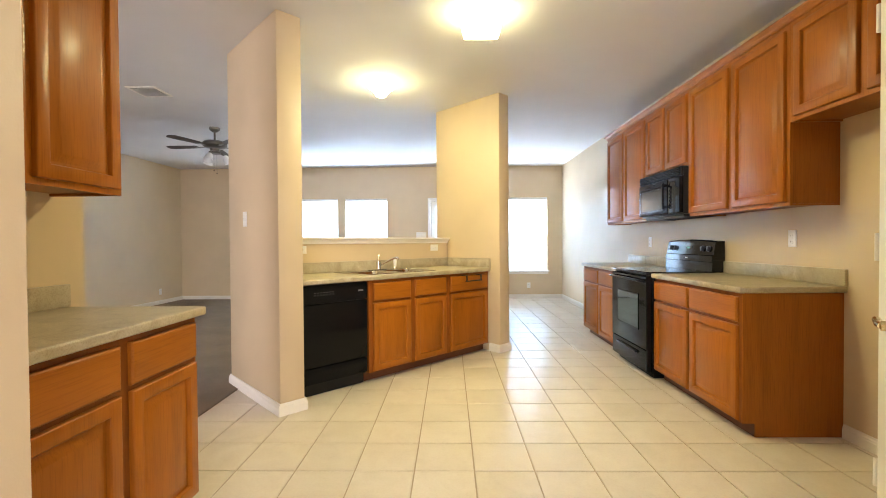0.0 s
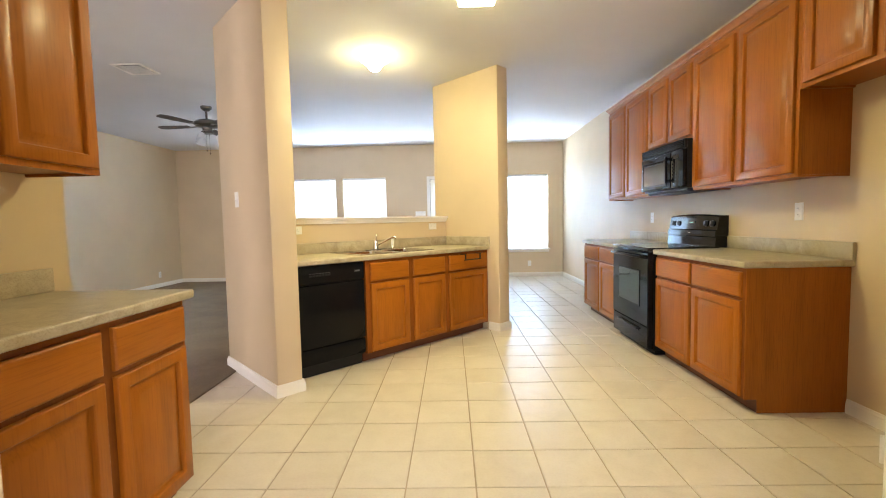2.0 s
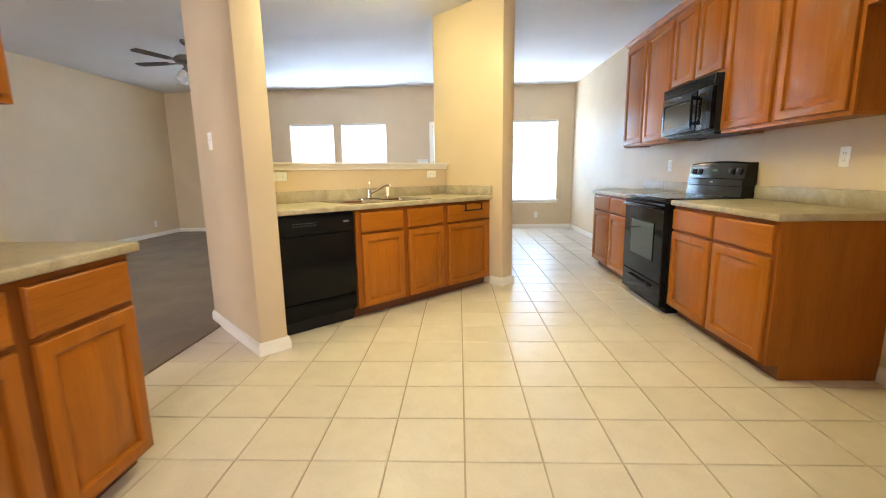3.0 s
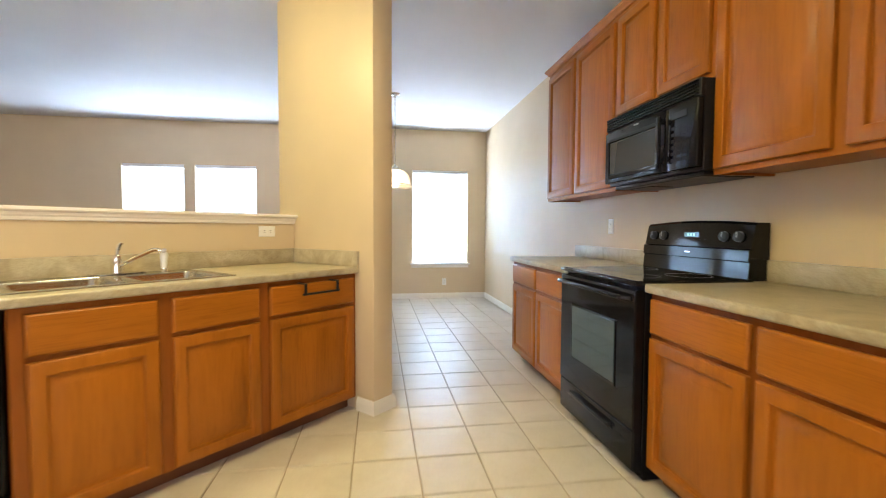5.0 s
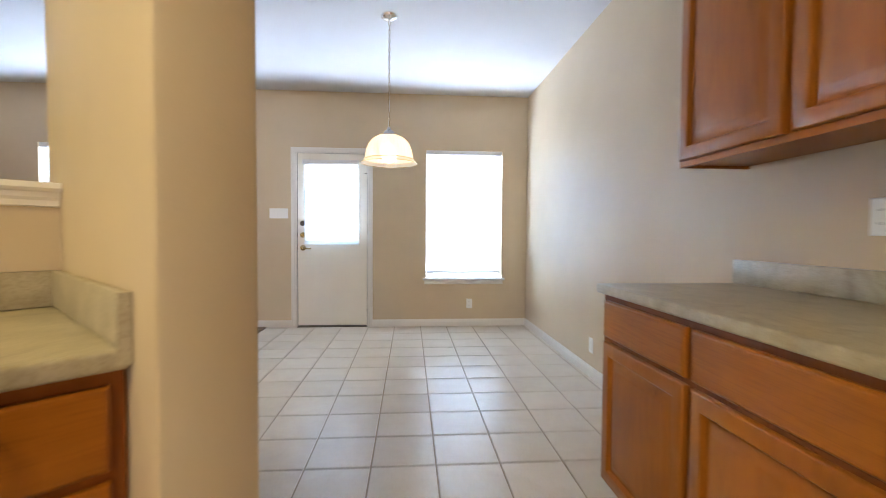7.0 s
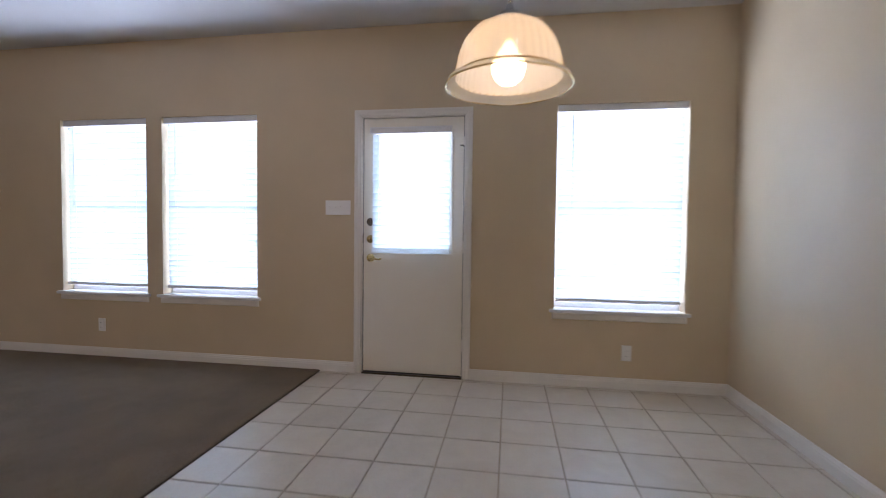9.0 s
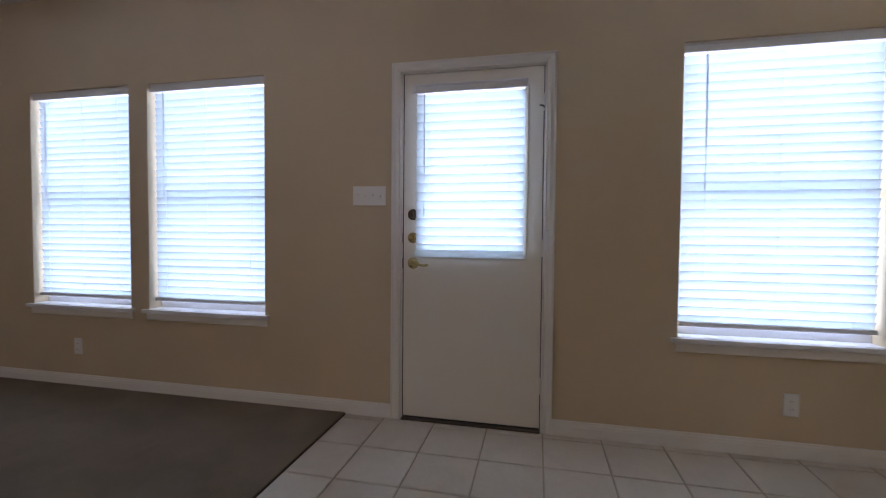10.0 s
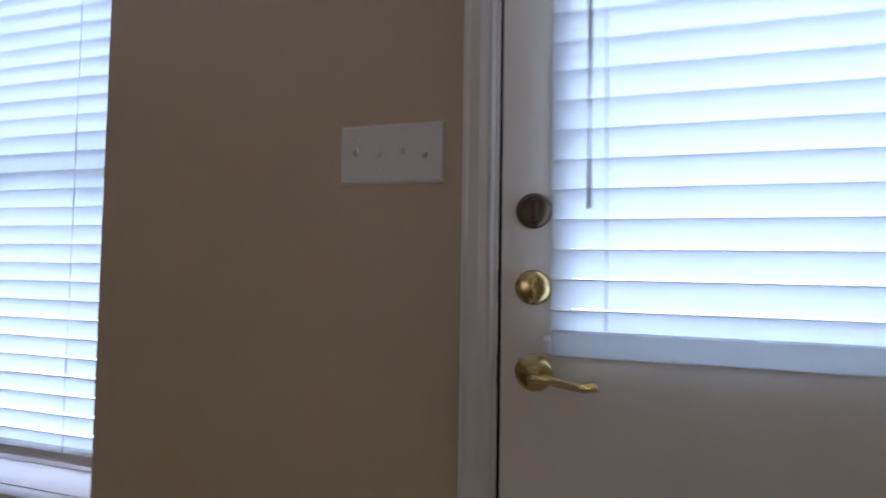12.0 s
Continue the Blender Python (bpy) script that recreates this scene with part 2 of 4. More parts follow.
def lathe(bm, profile, seg=32, m=None):
    """Turns (radius, height) pairs round the z axis."""
    rings = []
    for r, z in profile:
        if r < 1e-5:
            rings.append([bm.verts.new((0, 0, z))])
        else:
            rings.append([bm.verts.new((r * math.cos(2 * math.pi * i / seg), r * math.sin(2 * math.pi * i / seg), z)) for i in range(seg)])
    for a, b in zip(rings, rings[1:]):
        for i in range(seg):
            j = (i + 1) % seg
            q = [a[i % len(a)], a[j % len(a)], b[j % len(b)], b[i % len(b)]]
            q = list(dict.fromkeys(q))
            if len(q) > 2:
                bm.faces.new(q)
    if m is not None:
        bmesh.ops.transform(bm, matrix=m, verts=[v for ring in rings for v in ring])
    return bm


def tube(bm, pts, r, seg=10):
    """A round bar through points, with closed ends."""
    pts = [Vector(p) for p in pts]
    rings = []
    for i, p in enumerate(pts):
        d = (pts[min(i + 1, len(pts) - 1)] - pts[max(i - 1, 0)]).normalized()
        q = d.to_track_quat("Z", "Y").to_matrix()
        rings.append([bm.verts.new(p + q @ Vector((r * math.cos(2 * math.pi * k / seg), r * math.sin(2 * math.pi * k / seg), 0))) for k in range(seg)])
    for a, b in zip(rings, rings[1:]):
        for k in range(seg):
            bm.faces.new([a[k], a[(k + 1) % seg], b[(k + 1) % seg], b[k]])
    bm.faces.new(rings[0])
    bm.faces.new(rings[-1])
    return bm


def stepped(w, h, rings):
    """A panel, seen along +y, from nested rectangles (inset, how far proud); its back lies at y = 0 and its front towards -y."""
    bm = bmesh.new()
    loops = []
    for inset, proud in rings:
        loops.append([bm.verts.new(p) for p in ((inset, -proud, inset), (w - inset, -proud, inset), (w - inset, -proud, h - inset), (inset, -proud, h - inset))])
    for a, b in zip(loops, loops[1:]):
        for i in range(4):
            bm.faces.new([a[i], a[(i + 1) % 4], b[(i + 1) % 4], b[i]])
    bm.faces.new(loops[0])
    bm.faces.new(loops[-1])
    return bm


def raised(w, h):
    return stepped(w, h, [(0, 0), (0, 0.013), (0.002, 0.017), (0.006, 0.0195), (0.049, 0.0195), (0.0525, 0.0165), (0.0555, 0.0035), (0.061, 0.0025), (0.068, 0.0045), (0.079, 0.0085), (0.092, 0.0145), (0.1, 0.017)])


def slab_front(w, h):
    return stepped(w, h, [(0, 0), (0, 0.012), (0.003, 0.016), (0.008, 0.0195), (0.012, 0.02)])


def moved(bm, x=0, y=0, z=0):
    bmesh.ops.translate(bm, vec=(x, y, z), verts=bm.verts[:])
    return bm


def sheet(us, ws, solid, t0, t1, place):
    """A slab over the grid us x ws, from depth t0 to t1, without the cells that are not solid. place(u, w, t) gives a point."""
    bm = bmesh.new()
    memo = {}

    def vert(i, j, k):
        if (i, j, k) not in memo:
            memo[i, j, k] = bm.verts.new(place(us[i], ws[j], (t0, t1)[k]))
        return memo[i, j, k]

    full = {(i, j) for i in range(len(us) - 1) for j in range(len(ws) - 1) if solid((us[i] + us[i + 1]) / 2, (ws[j] + ws[j + 1]) / 2)}
    for i, j in full:
        for k in (0, 1):
            bm.faces.new([vert(i, j, k), vert(i + 1, j, k), vert(i + 1, j + 1, k), vert(i, j + 1, k)])
        for (di, dj), (a, b) in (((-1, 0), ((i, j), (i, j + 1))), ((1, 0), ((i + 1, j), (i + 1, j + 1))), ((0, -1), ((i, j), (i + 1, j))), ((0, 1), ((i, j + 1), (i + 1, j + 1)))):
            if (i + di, j + dj) not in full:
                bm.faces.new([vert(*a, 0), vert(*b, 0), vert(*b, 1), vert(*a, 1)])
    bmesh.ops.recalc_face_normals(bm, faces=bm.faces[:])
    return bm


def soften(bm, offset, seg=2, angle=60):
    es = [e for e in bm.edges if len(e.link_faces) == 2 and e.calc_face_angle(0) > radians(angle)]
    bmesh.ops.bevel(bm, geom=es, offset=offset, segments=seg, affect="EDGES", profile=0.5)
    return bm


def outside(holes):
    return lambda u, w: not any(a < u < b and c < w < d for a, b, c, d in holes)


def cuts(lo, hi, *more):
    return sorted({lo, hi, *more})


def skirting(name, pts, side, mat=None, profile=None):
    """A baseboard along a line of floor points; side 1: the room lies left of the line."""
    prof = profile or [(0, 0), (0.015, 0), (0.015, 0.052), (0.0125, 0.058), (0.0125, 0.066), (0.009, 0.072), (0.007, 0.083), (0, 0.083)]
    pts = [Vector((*p, 0)) for p in pts]
    bm = bmesh.new()
    rings = []
    for i, p in enumerate(pts):
        ns = []
        for a, b in ((i - 1, i), (i, i + 1)):
            if 0 <= a and b < len(pts):
                d = (pts[b] - pts[a]).normalized()
                ns.append(Vector((-d.y, d.x, 0)) * side)
        n = sum(ns, Vector()) / len(ns)
        n = n / n.length_squared
        rings.append([bm.verts.new(p + n * o + Vector((0, 0, z))) for o, z in prof])
    for a, b in zip(rings, rings[1:]):
        for k in range(len(prof)):
            bm.faces.new([a[k], a[(k + 1) % len(prof)], b[(k + 1) % len(prof)], b[k]])
    bm.faces.new(rings[0])
    bm.faces.new(rings[-1])
    return built(name, bm, mat or TRIM, None, "white painted wood baseboard along the wall foot", "baseboard")


# ---- the shell ----
H, YF, XR, XL = 2.743, 9.312, 2.757, -5.22
YB = -1.4            # back of the hall behind the start
XT, XT2 = -1.275, -0.315   # tile edge at the kitchen passage and at the nook
R2 = math.sqrt(0.5)
SB = (-0.593, 3.297)       # inner corner of the sink recess
SINK = pose(SB[0], SB[1], 0, 0, 0, 45)


def sunk(u, v):
    return (SB[0] + (u - v) * R2, SB[1] + (u + v) * R2)


WINDOWS = [(-2.765, -1.905, 0.575, 2.095), (-1.755, -0.870, 0.575, 2.095), (1.540, 2.455, 0.575, 2.095)]
DOOR = (0.028, 0.862, -0.01, 2.045)
WT = 0.15

far_holes = WINDOWS + [DOOR]
built("wall_far", sheet(cuts(XL - 0.12, XR + 0.12, *[v for h in far_holes for v in h[:2]]), cuts(-0.1, H, *[v for h in far_holes for v in h[2:]]), outside(far_holes), YF, YF + WT, lambda u, w, t: (u, t, w)),
      WALL, None, "beige painted far wall with three windows and a door", "wall")
built("wall_right", box((XR, YB, -0.1), (XR + 0.12, YF, H)), WALL, None, "beige painted long wall behind the kitchen cabinets", "wall")
built("wall_living", box((XL - 0.12, YB, -0.1), (XL, YF, H)), WALL, None, "beige painted side wall of the living room", "wall")
# openings out of view, assumed, to let light in from behind the start
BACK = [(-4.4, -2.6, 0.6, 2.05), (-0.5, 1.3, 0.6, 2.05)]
built("wall_back", sheet(cuts(XL - 0.12, XR + 0.12, *[v for h in BACK for v in h[:2]]), cuts(-0.1, H, 0.6, 2.05), outside(BACK), YB - 0.15, YB, lambda u, w, t: (u, t, w)), WALL, None, "beige painted front wall, out of view, with two assumed windows", "wall")
built("wall_kitchen", box((-1.39, 1.205, 0), (-1.27, 2.27, H), 0.004), WALL, None, "beige painted kitchen wall behind the side counter", "wall")
built("wall_entry", box((-1.52, 1.085, 0), (-0.485, 1.205, H), 0.006), WALL, None, "beige painted wall end beside the kitchen entry", "wall")
built("wall_hall", box((-1.52, YB, 0), (-1.40, 1.085, H)), WALL, None, "beige painted hall wall", "wall")
built("wall_closet", box((1.959, 1.66, 0), (XR, 1.78, H), 0.004), WALL, None, "beige painted wall beside the refrigerator space", "wall")
built("ceiling", box((XL - 0.12, YB - 0.12, H), (XR + 0.12, YF + WT, H + 0.12)), CEIL, None, "white textured ceiling", "ceiling")
WW, WL = 0.178, 0.965
built("wall_wing", box((-WW, 0, 0), (0, WL, H), 0.009, 2), WALL, SINK, "beige painted full-height wing wall beside the dishwasher", "wall", smooth=True)
built("wall_pier", box((2.193, 0, 0), (2.193 + WW - 0.012, WL, H), 0.009, 2), WALL, SINK, "beige painted full-height pier beside the sink counter", "wall", smooth=True)
built("wall_half", box((0, 0.79, 0), (2.193, WL - 0.004, 1.165)), WALL, SINK, "low beige wall behind the sink, open above", "wall")
# the floors: a grout bed under the tiles, carpet beside them
built("floor", box((XL - 0.12, YB - 0.12, -0.12), (XR + 0.12, YF + WT, -0.006)), GROUT, None, "sanded grout bed under cream floor tiles", "floor")
floor = bpy.data.objects["floor"]


def carpet(name, pts):
    bm = bmesh.new()
    lo = [bm.verts.new((x, y, -0.005)) for x, y in pts]
    hi = [bm.verts.new((x, y, 0.009)) for x, y in pts]
    bm.faces.new(lo)
    bm.faces.new(hi)
    for i in range(len(pts)):
        j = (i + 1) % len(pts)
        bm.faces.new([lo[i], lo[j], hi[j], hi[i]])
    return built(name, bm, CARPET, None, "taupe cut-pile carpet of the living room", "carpet")


c0 = sunk(-WW, WL)
c1 = sunk((XT2 - SB[0]) / R2 + WL, WL)
carpet("floor_carpet", [(XL, YB), (-1.52, YB), (-1.52, 1.205), (-1.39, 1.205), (-1.39, 2.27), (XT, 2.27), (XT, c0[1] - (XT - c0[0])), c0, c1, (XT2, YF), (XL, YF)])
bm = bmesh.new()
bx(bm, (XT2 - 0.012, c1[1] + 0.02, -0.004), (XT2 + 0.006, YF - 0.016, 0.004), 0.002)
built("trim_carpet_edge", bm, BRONZE, None, "narrow dark edge strip between carpet and tile", "trim")

# baseboards
skirting("baseboard_far_living", [(XL, YF), (-0.022, YF)], -1)
skirting("baseboard_far_nook", [(0.912, YF), (XR, YF)], -1)
skirting("baseboard_right_nook", [(XR, YF - 0.016), (XR, 5.925)], -1)
skirting("baseboard_refrigerator", [(XR, 2.85), (XR, 1.78)], -1)
skirting("baseboard_living", [(XL, YB), (XL, YF - 0.016)], -1)
skirting("baseboard_wing", [sunk(0, 0.14), sunk(0, 0), sunk(-WW, 0), sunk(-WW, WL), sunk(1.8, WL)], 1)
skirting("baseboard_pier", [sunk(2.193, 0.14), sunk(2.193, 0), sunk(2.193 + WW - 0.012, 0), sunk(2.193 + WW - 0.012, WL), sunk(2.0, WL)], -1)
skirting("baseboard_entry", [(-0.58, 1.205), (-0.485, 1.205), (-0.485, 1.085), (-1.40, 1.085)], 1)
skirting("baseboard_kitchen_end", [(-1.27, 2.185), (-1.27, 2.27), (-1.39, 2.27), (-1.39, 1.22)], -1)


# ---- windows, blinds and the back door ----
def slat_mesh(width, deep=0.05):
    bm = bmesh.new()
    n = 5
    top, low = [], []
    for k in range(n):
        y = -deep / 2 + deep * k / (n - 1)
        z = 0.004 * (1 - (2 * k / (n - 1) - 1) ** 2)
        top.append([bm.verts.new((x, y, z + 0.0013)) for x in (0, width)])
        low.append([bm.verts.new((x, y, z - 0.0013)) for x in (0, width)])
    for k in range(n - 1):
        bm.faces.new([top[k][0], top[k][1], top[k + 1][1], top[k + 1][0]])
        bm.faces.new([low[k][0], low[k][1], low[k + 1][1], low[k + 1][0]])
        for s in (0, 1):
            bm.faces.new([top[k][s], top[k + 1][s], low[k + 1][s], low[k][s]])
    for k in (0, n - 1):
        bm.faces.new([top[k][0], top[k][1], low[k][1], low[k][0]])
    return mesh_of(bm, "slat", SLAT, True)


def blind(m, w, h, pitch, deep, wand, label, tilt=70, rail=0.024):
    """A slatted blind: x along it, y = 0 the plane of the slats, hanging down from z = 0."""
    ob = thing("window_blind", m, label, "blind", "blinds on the far wall")
    part("headrail", box((0.006, -0.0255, -0.042), (w - 0.006, 0.028, -0.004), 0.002), VINYL, ob, "white steel headrail")
    part("valance", moved(stepped(w + 0.016, 0.052, [(0, 0), (0, 0.005), (0.003, 0.008), (0.012, 0.0085), (0.015, 0.006), (0.02, 0.006)]), -0.008, -0.026, -0.05), VINYL, ob, "white valance over the slats")
    me = slat_mesh(w - 0.012, deep)
    n = int((h - 0.076 - rail) / pitch)
    for k in range(n + 1):
        s = new("slat", me)
        s.parent = ob
        s.matrix_local = pose(0.006, 0, -0.078 - k * pitch, -tilt + 2.0 * math.sin(k * 2.3), 0, 0.05 * math.sin(k * 1.7))
    z = -0.078 - n * pitch - 0.02 - (rail - 0.024)
    part("bottom_rail", moved(box((0.006, -0.024 if rail < 0.03 else -0.014, -0.016), (w - 0.006, 0.024 if rail < 0.03 else 0.012, rail - 0.016), 0.004, 2), 0, 0, z), VINYL if rail < 0.03 else SLAT, ob, "white bottom rail")
    for x in (0.11, w / 2, w - 0.11) if w > 0.7 else (0.09, w - 0.09):
        for y in (-deep / 2 - 0.001, deep / 2 + 0.001):
            part("ladder_cord", tube(bmesh.new(), [(x, y, -0.05), (x, y, z)], 0.0011, 5), VINYL, ob)
    if wand:
        part("tilt_wand", tube(bmesh.new(), [(wand[0], -0.034, -0.055), (wand[0] + 0.004, -0.04, -wand[1] * 0.6), (wand[0] + 0.003, -0.038, -wand[1])], 0.004, 7), VINYL, ob, "hanging tilt wand")
    return ob


for n, (x0, x1, z0, z1) in enumerate(WINDOWS, 1):
    win = thing(f"window_{n}", pose(x0, YF, z0), "white vinyl single-hung window in a plain drywall recess", "window", "windows of the far wall", "structure")
    w, h = x1 - x0, z1 - z0
    fr = sheet(cuts(0, w, 0.04, w - 0.04), cuts(0, h, 0.045, h / 2 - 0.02, h / 2 + 0.02, h - 0.04), outside([(0.04, w - 0.04, 0.045, h / 2 - 0.02), (0.04, w - 0.04, h / 2 + 0.02, h - 0.04)]), 0.095, 0.135, lambda u, q, t: (u, t, q))
    part("window_frame", soften(fr, 0.003, 1), VINYL, win)
    for lo, hi, y in ((0.045, h / 2 - 0.02, 0.11), (h / 2 + 0.02, h - 0.04, 0.12)):
        g = part("pane", box((0.04, y, lo), (w - 0.04, y + 0.004, hi)), GLASS, win, "", False)
        g.visible_shadow = False
    part("sash_lock", box((w / 2 - 0.03, 0.08, h / 2 + 0.018), (w / 2 + 0.03, 0.096, h / 2 + 0.03), 0.003), VINYL, win)
    part("window_sill", bx(box((-0.035, -0.035, -0.022), (w + 0.035, 0.0, 0.003), 0.006, 2), (0.002, 0.0, -0.018), (w - 0.002, 0.094, 0.003)), VINYL, win, "white painted stool board")
    part("apron", moved(stepped(w + 0.03, 0.05, [(0, 0), (0, 0.008), (0.008, 0.014), (0.012, 0.014)]), -0.015, 0, -0.072), TRIM, win, "white apron board under the sill")
    window_light(x0 + 0.01, x1 - 0.01, z0 + 0.01, z1 - 0.01, YF + WT + 0.03, -1, 1.4 if x0 > 1 else 0.87)
    blind(pose(x0 + 0.012, YF + 0.05, z1 - 0.002), w - 0.024, h - 0.066, 0.0465, 0.05, (0.1, 0.75), "white two-inch slatted blind lowered almost to the sill")

# unseen windows added to brighten the kitchen and living room from behind
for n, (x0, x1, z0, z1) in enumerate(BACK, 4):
    win = thing(f"window_{n}", pose(x0, YB - 0.15, z0), "assumed window, out of view, added for light from behind", "window", "", "structure")
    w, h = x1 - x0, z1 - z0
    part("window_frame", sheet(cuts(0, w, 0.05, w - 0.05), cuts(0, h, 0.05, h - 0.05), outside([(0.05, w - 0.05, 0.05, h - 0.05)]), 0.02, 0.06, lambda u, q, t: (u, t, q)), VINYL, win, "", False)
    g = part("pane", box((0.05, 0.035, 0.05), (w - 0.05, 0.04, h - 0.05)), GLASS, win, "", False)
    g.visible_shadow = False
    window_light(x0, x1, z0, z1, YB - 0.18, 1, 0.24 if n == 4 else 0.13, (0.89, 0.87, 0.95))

door = thing("door_1", pose(0.0, YF, 0), "white half-glazed back door, closed, in a white casing", "door", "", "structure")
dx0, dx1 = 0.046, 0.845
gx0, gx1, gz0, gz1 = 0.165, 0.735, 0.995, 1.905
slab = sheet(cuts(dx0, dx1, gx0, gx1), cuts(0.012, 2.032, gz0, gz1), outside([(gx0, gx1, gz0, gz1)]), 0.012, 0.056, lambda u, q, t: (u, t, q))
part("door_panel", soften(slab, 0.002, 1), DOOR_WHITE, door, "white painted steel door panel")
lite = sheet(cuts(gx0 - 0.03, gx1 + 0.03, gx0 + 0.006, gx1 - 0.006), cuts(gz0 - 0.03, gz1 + 0.03, gz0 + 0.006, gz1 - 0.006), outside([(gx0 + 0.006, gx1 - 0.006, gz0 + 0.006, gz1 - 0.006)]), -0.002, 0.013, lambda u, q, t: (u, t, q))
for a, b in (((0.0407, 0.018, 0.012), (0.0458, 0.05, 2.03)), ((0.8453, 0.018, 0.012), (0.8493, 0.05, 2.03)), ((0.0407, 0.018, 2.0322), (0.8493, 0.05, 2.0343))):
    part("weatherstrip", box(a, b), DARK, door, "dark gap seal", False)
part("lite_frame", soften(lite, 0.006, 2), DOOR_WHITE, door, "raised white frame round the glass")
g = part("pane", box((gx0, 0.03, gz0), (gx1, 0.036, gz1)), GLASS, door, "", False)
g.visible_shadow = False
for name, a, b in (("door_jamb", (0.0285, 0.002, 0.0), (0.0405, 0.14, 2.04)), ("door_jamb", (0.8495, 0.002, 0.0), (0.8615, 0.14, 2.04)), ("door_head", (0.0285, 0.002, 2.0345), (0.8615, 0.14, 2.0445))):
    part(name, box(a, b, 0.0015), TRIM, door)
CASING = [(0, 0), (0.016, 0), (0.016, 0.006), (0.013, 0.012), (0.014, 0.03), (0.009, 0.045), (0.011, 0.052), (0.006, 0.057), (0, 0.057)]


def casing(p0, p1, out):
    """A moulded strip from p0 to p1 on the wall; out: the way from the opening outwards."""
    bm = bmesh.new()
    p0, p1, out = Vector(p0), Vector(p1), Vector(out)
    ends = []
    for p, s in ((p0, -1), (p1, 1)):
        along = (p1 - p0).normalized() * s
        ends.append([bm.verts.new(p + out * (0.057 - o) + Vector((0, -d, 0)) + along * ((0.057 - o) if p.z > 1.5 else 0)) for d, o in CASING])
    for k in range(len(CASING)):
        bm.faces.new([ends[0][k], ends[0][(k + 1) % len(CASING)], ends[1][(k + 1) % len(CASING)], ends[1][k]])
    bm.faces.new(ends[0])
    bm.faces.new(ends[1])
    return bm


part("casing", casing((0.034, -0.001, 0), (0.034, -0.001, 2.038), (-1, 0, 0)), TRIM, door, "", False)
part("casing", casing((0.856, -0.001, 0), (0.856, -0.001, 2.038), (1, 0, 0)), TRIM, door, "", False)
part("casing", casing((0.034, -0.001, 2.038), (0.856, -0.001, 2.038), (0, 0, 1)), TRIM, door, "", False)
part("threshold", box((0.0415, -0.02, -0.004), (0.8485, 0.13, 0.011), 0.004), BRONZE, door, "dark metal threshold")
part("sweep", box((0.05, 0.008, 0.0125), (0.84, 0.0115, 0.018)), DARK, door, "dark rubber sweep")
for z, mat, lab in ((1.217, BRONZE, "dark bronze deadbolt"), (1.080, BRASS, "polished brass deadbolt")):
    bm = lathe(bmesh.new(), [(0, 0), (0.032, 0), (0.032, 0.004), (0.027, 0.011), (0.022, 0.013), (0, 0.013)], 28, pose(0.104, 0.012, z, 90))
    d = part("deadbolt", bm, mat, door, lab)
    part("thumb_turn", box((0.098, -0.016, z - 0.019), (0.110, 0.001, z + 0.019), 0.004, 2), mat, d)
bm = lathe(bmesh.new(), [(0, 0), (0.033, 0), (0.033, 0.004), (0.026, 0.012), (0.013, 0.016), (0.011, 0.045), (0, 0.045)], 28, pose(0.106, 0.012, 0.930, 90))
lv = part("lever_rose", bm, BRASS, door, "polished brass lever handle")
part("lever", tube(bmesh.new(), [(0.104, -0.036, 0.931), (0.125, -0.04, 0.932), (0.155, -0.036, 0.925), (0.185, -0.036, 0.921), (0.207, -0.038, 0.926)], 0.0075, 10), BRASS, lv)
for z in (1.08, 0.93):
    part("strike_plate", box((0.0385, 0.006, z - 0.03), (0.0415, 0.03, z + 0.03)), BRONZE, door, "dark strike plate")
for z in (0.26, 1.03, 1.83):
    part("hinge", cyl(box((0.842, 0.008, z - 0.045), (0.854, 0.0115, z + 0.045)), (0.848, 0.003, z - 0.047), (0.848, 0.003, z + 0.047), 0.006), TRIM, door, "painted butt hinge")
part("door_catch", tube(bmesh.new(), [(0.848, 0.004, 1.80), (0.84, -0.03, 1.803), (0.825, -0.045, 1.80)], 0.004, 8), BRONZE, door, "small dark hinge stop")
part("alarm_contact", box((0.858, -0.03, 1.01), (0.878, -0.017, 1.13), 0.003), PLASTIC, door, "slim white plastic strip on the casing")
window_light(gx0 - 0.07, gx1 + 0.07, gz0 - 0.05, gz1 + 0.05, YF + WT + 0.03, -1, 1.25)
blind(pose(0.128, YF - 0.035, 1.944), 0.624, 0.985, 0.0495, 0.050, (0.06, 0.735), "white slatted blind fixed over the door glass", 68, 0.04)
for x in (0.122, 0.745):
    for z in (0.985,):
        part("hold_down", box((x, -0.034, z - 0.012), (x + 0.012, 0.012, z + 0.012), 0.003), VINYL, door, "clear hold-down bracket")


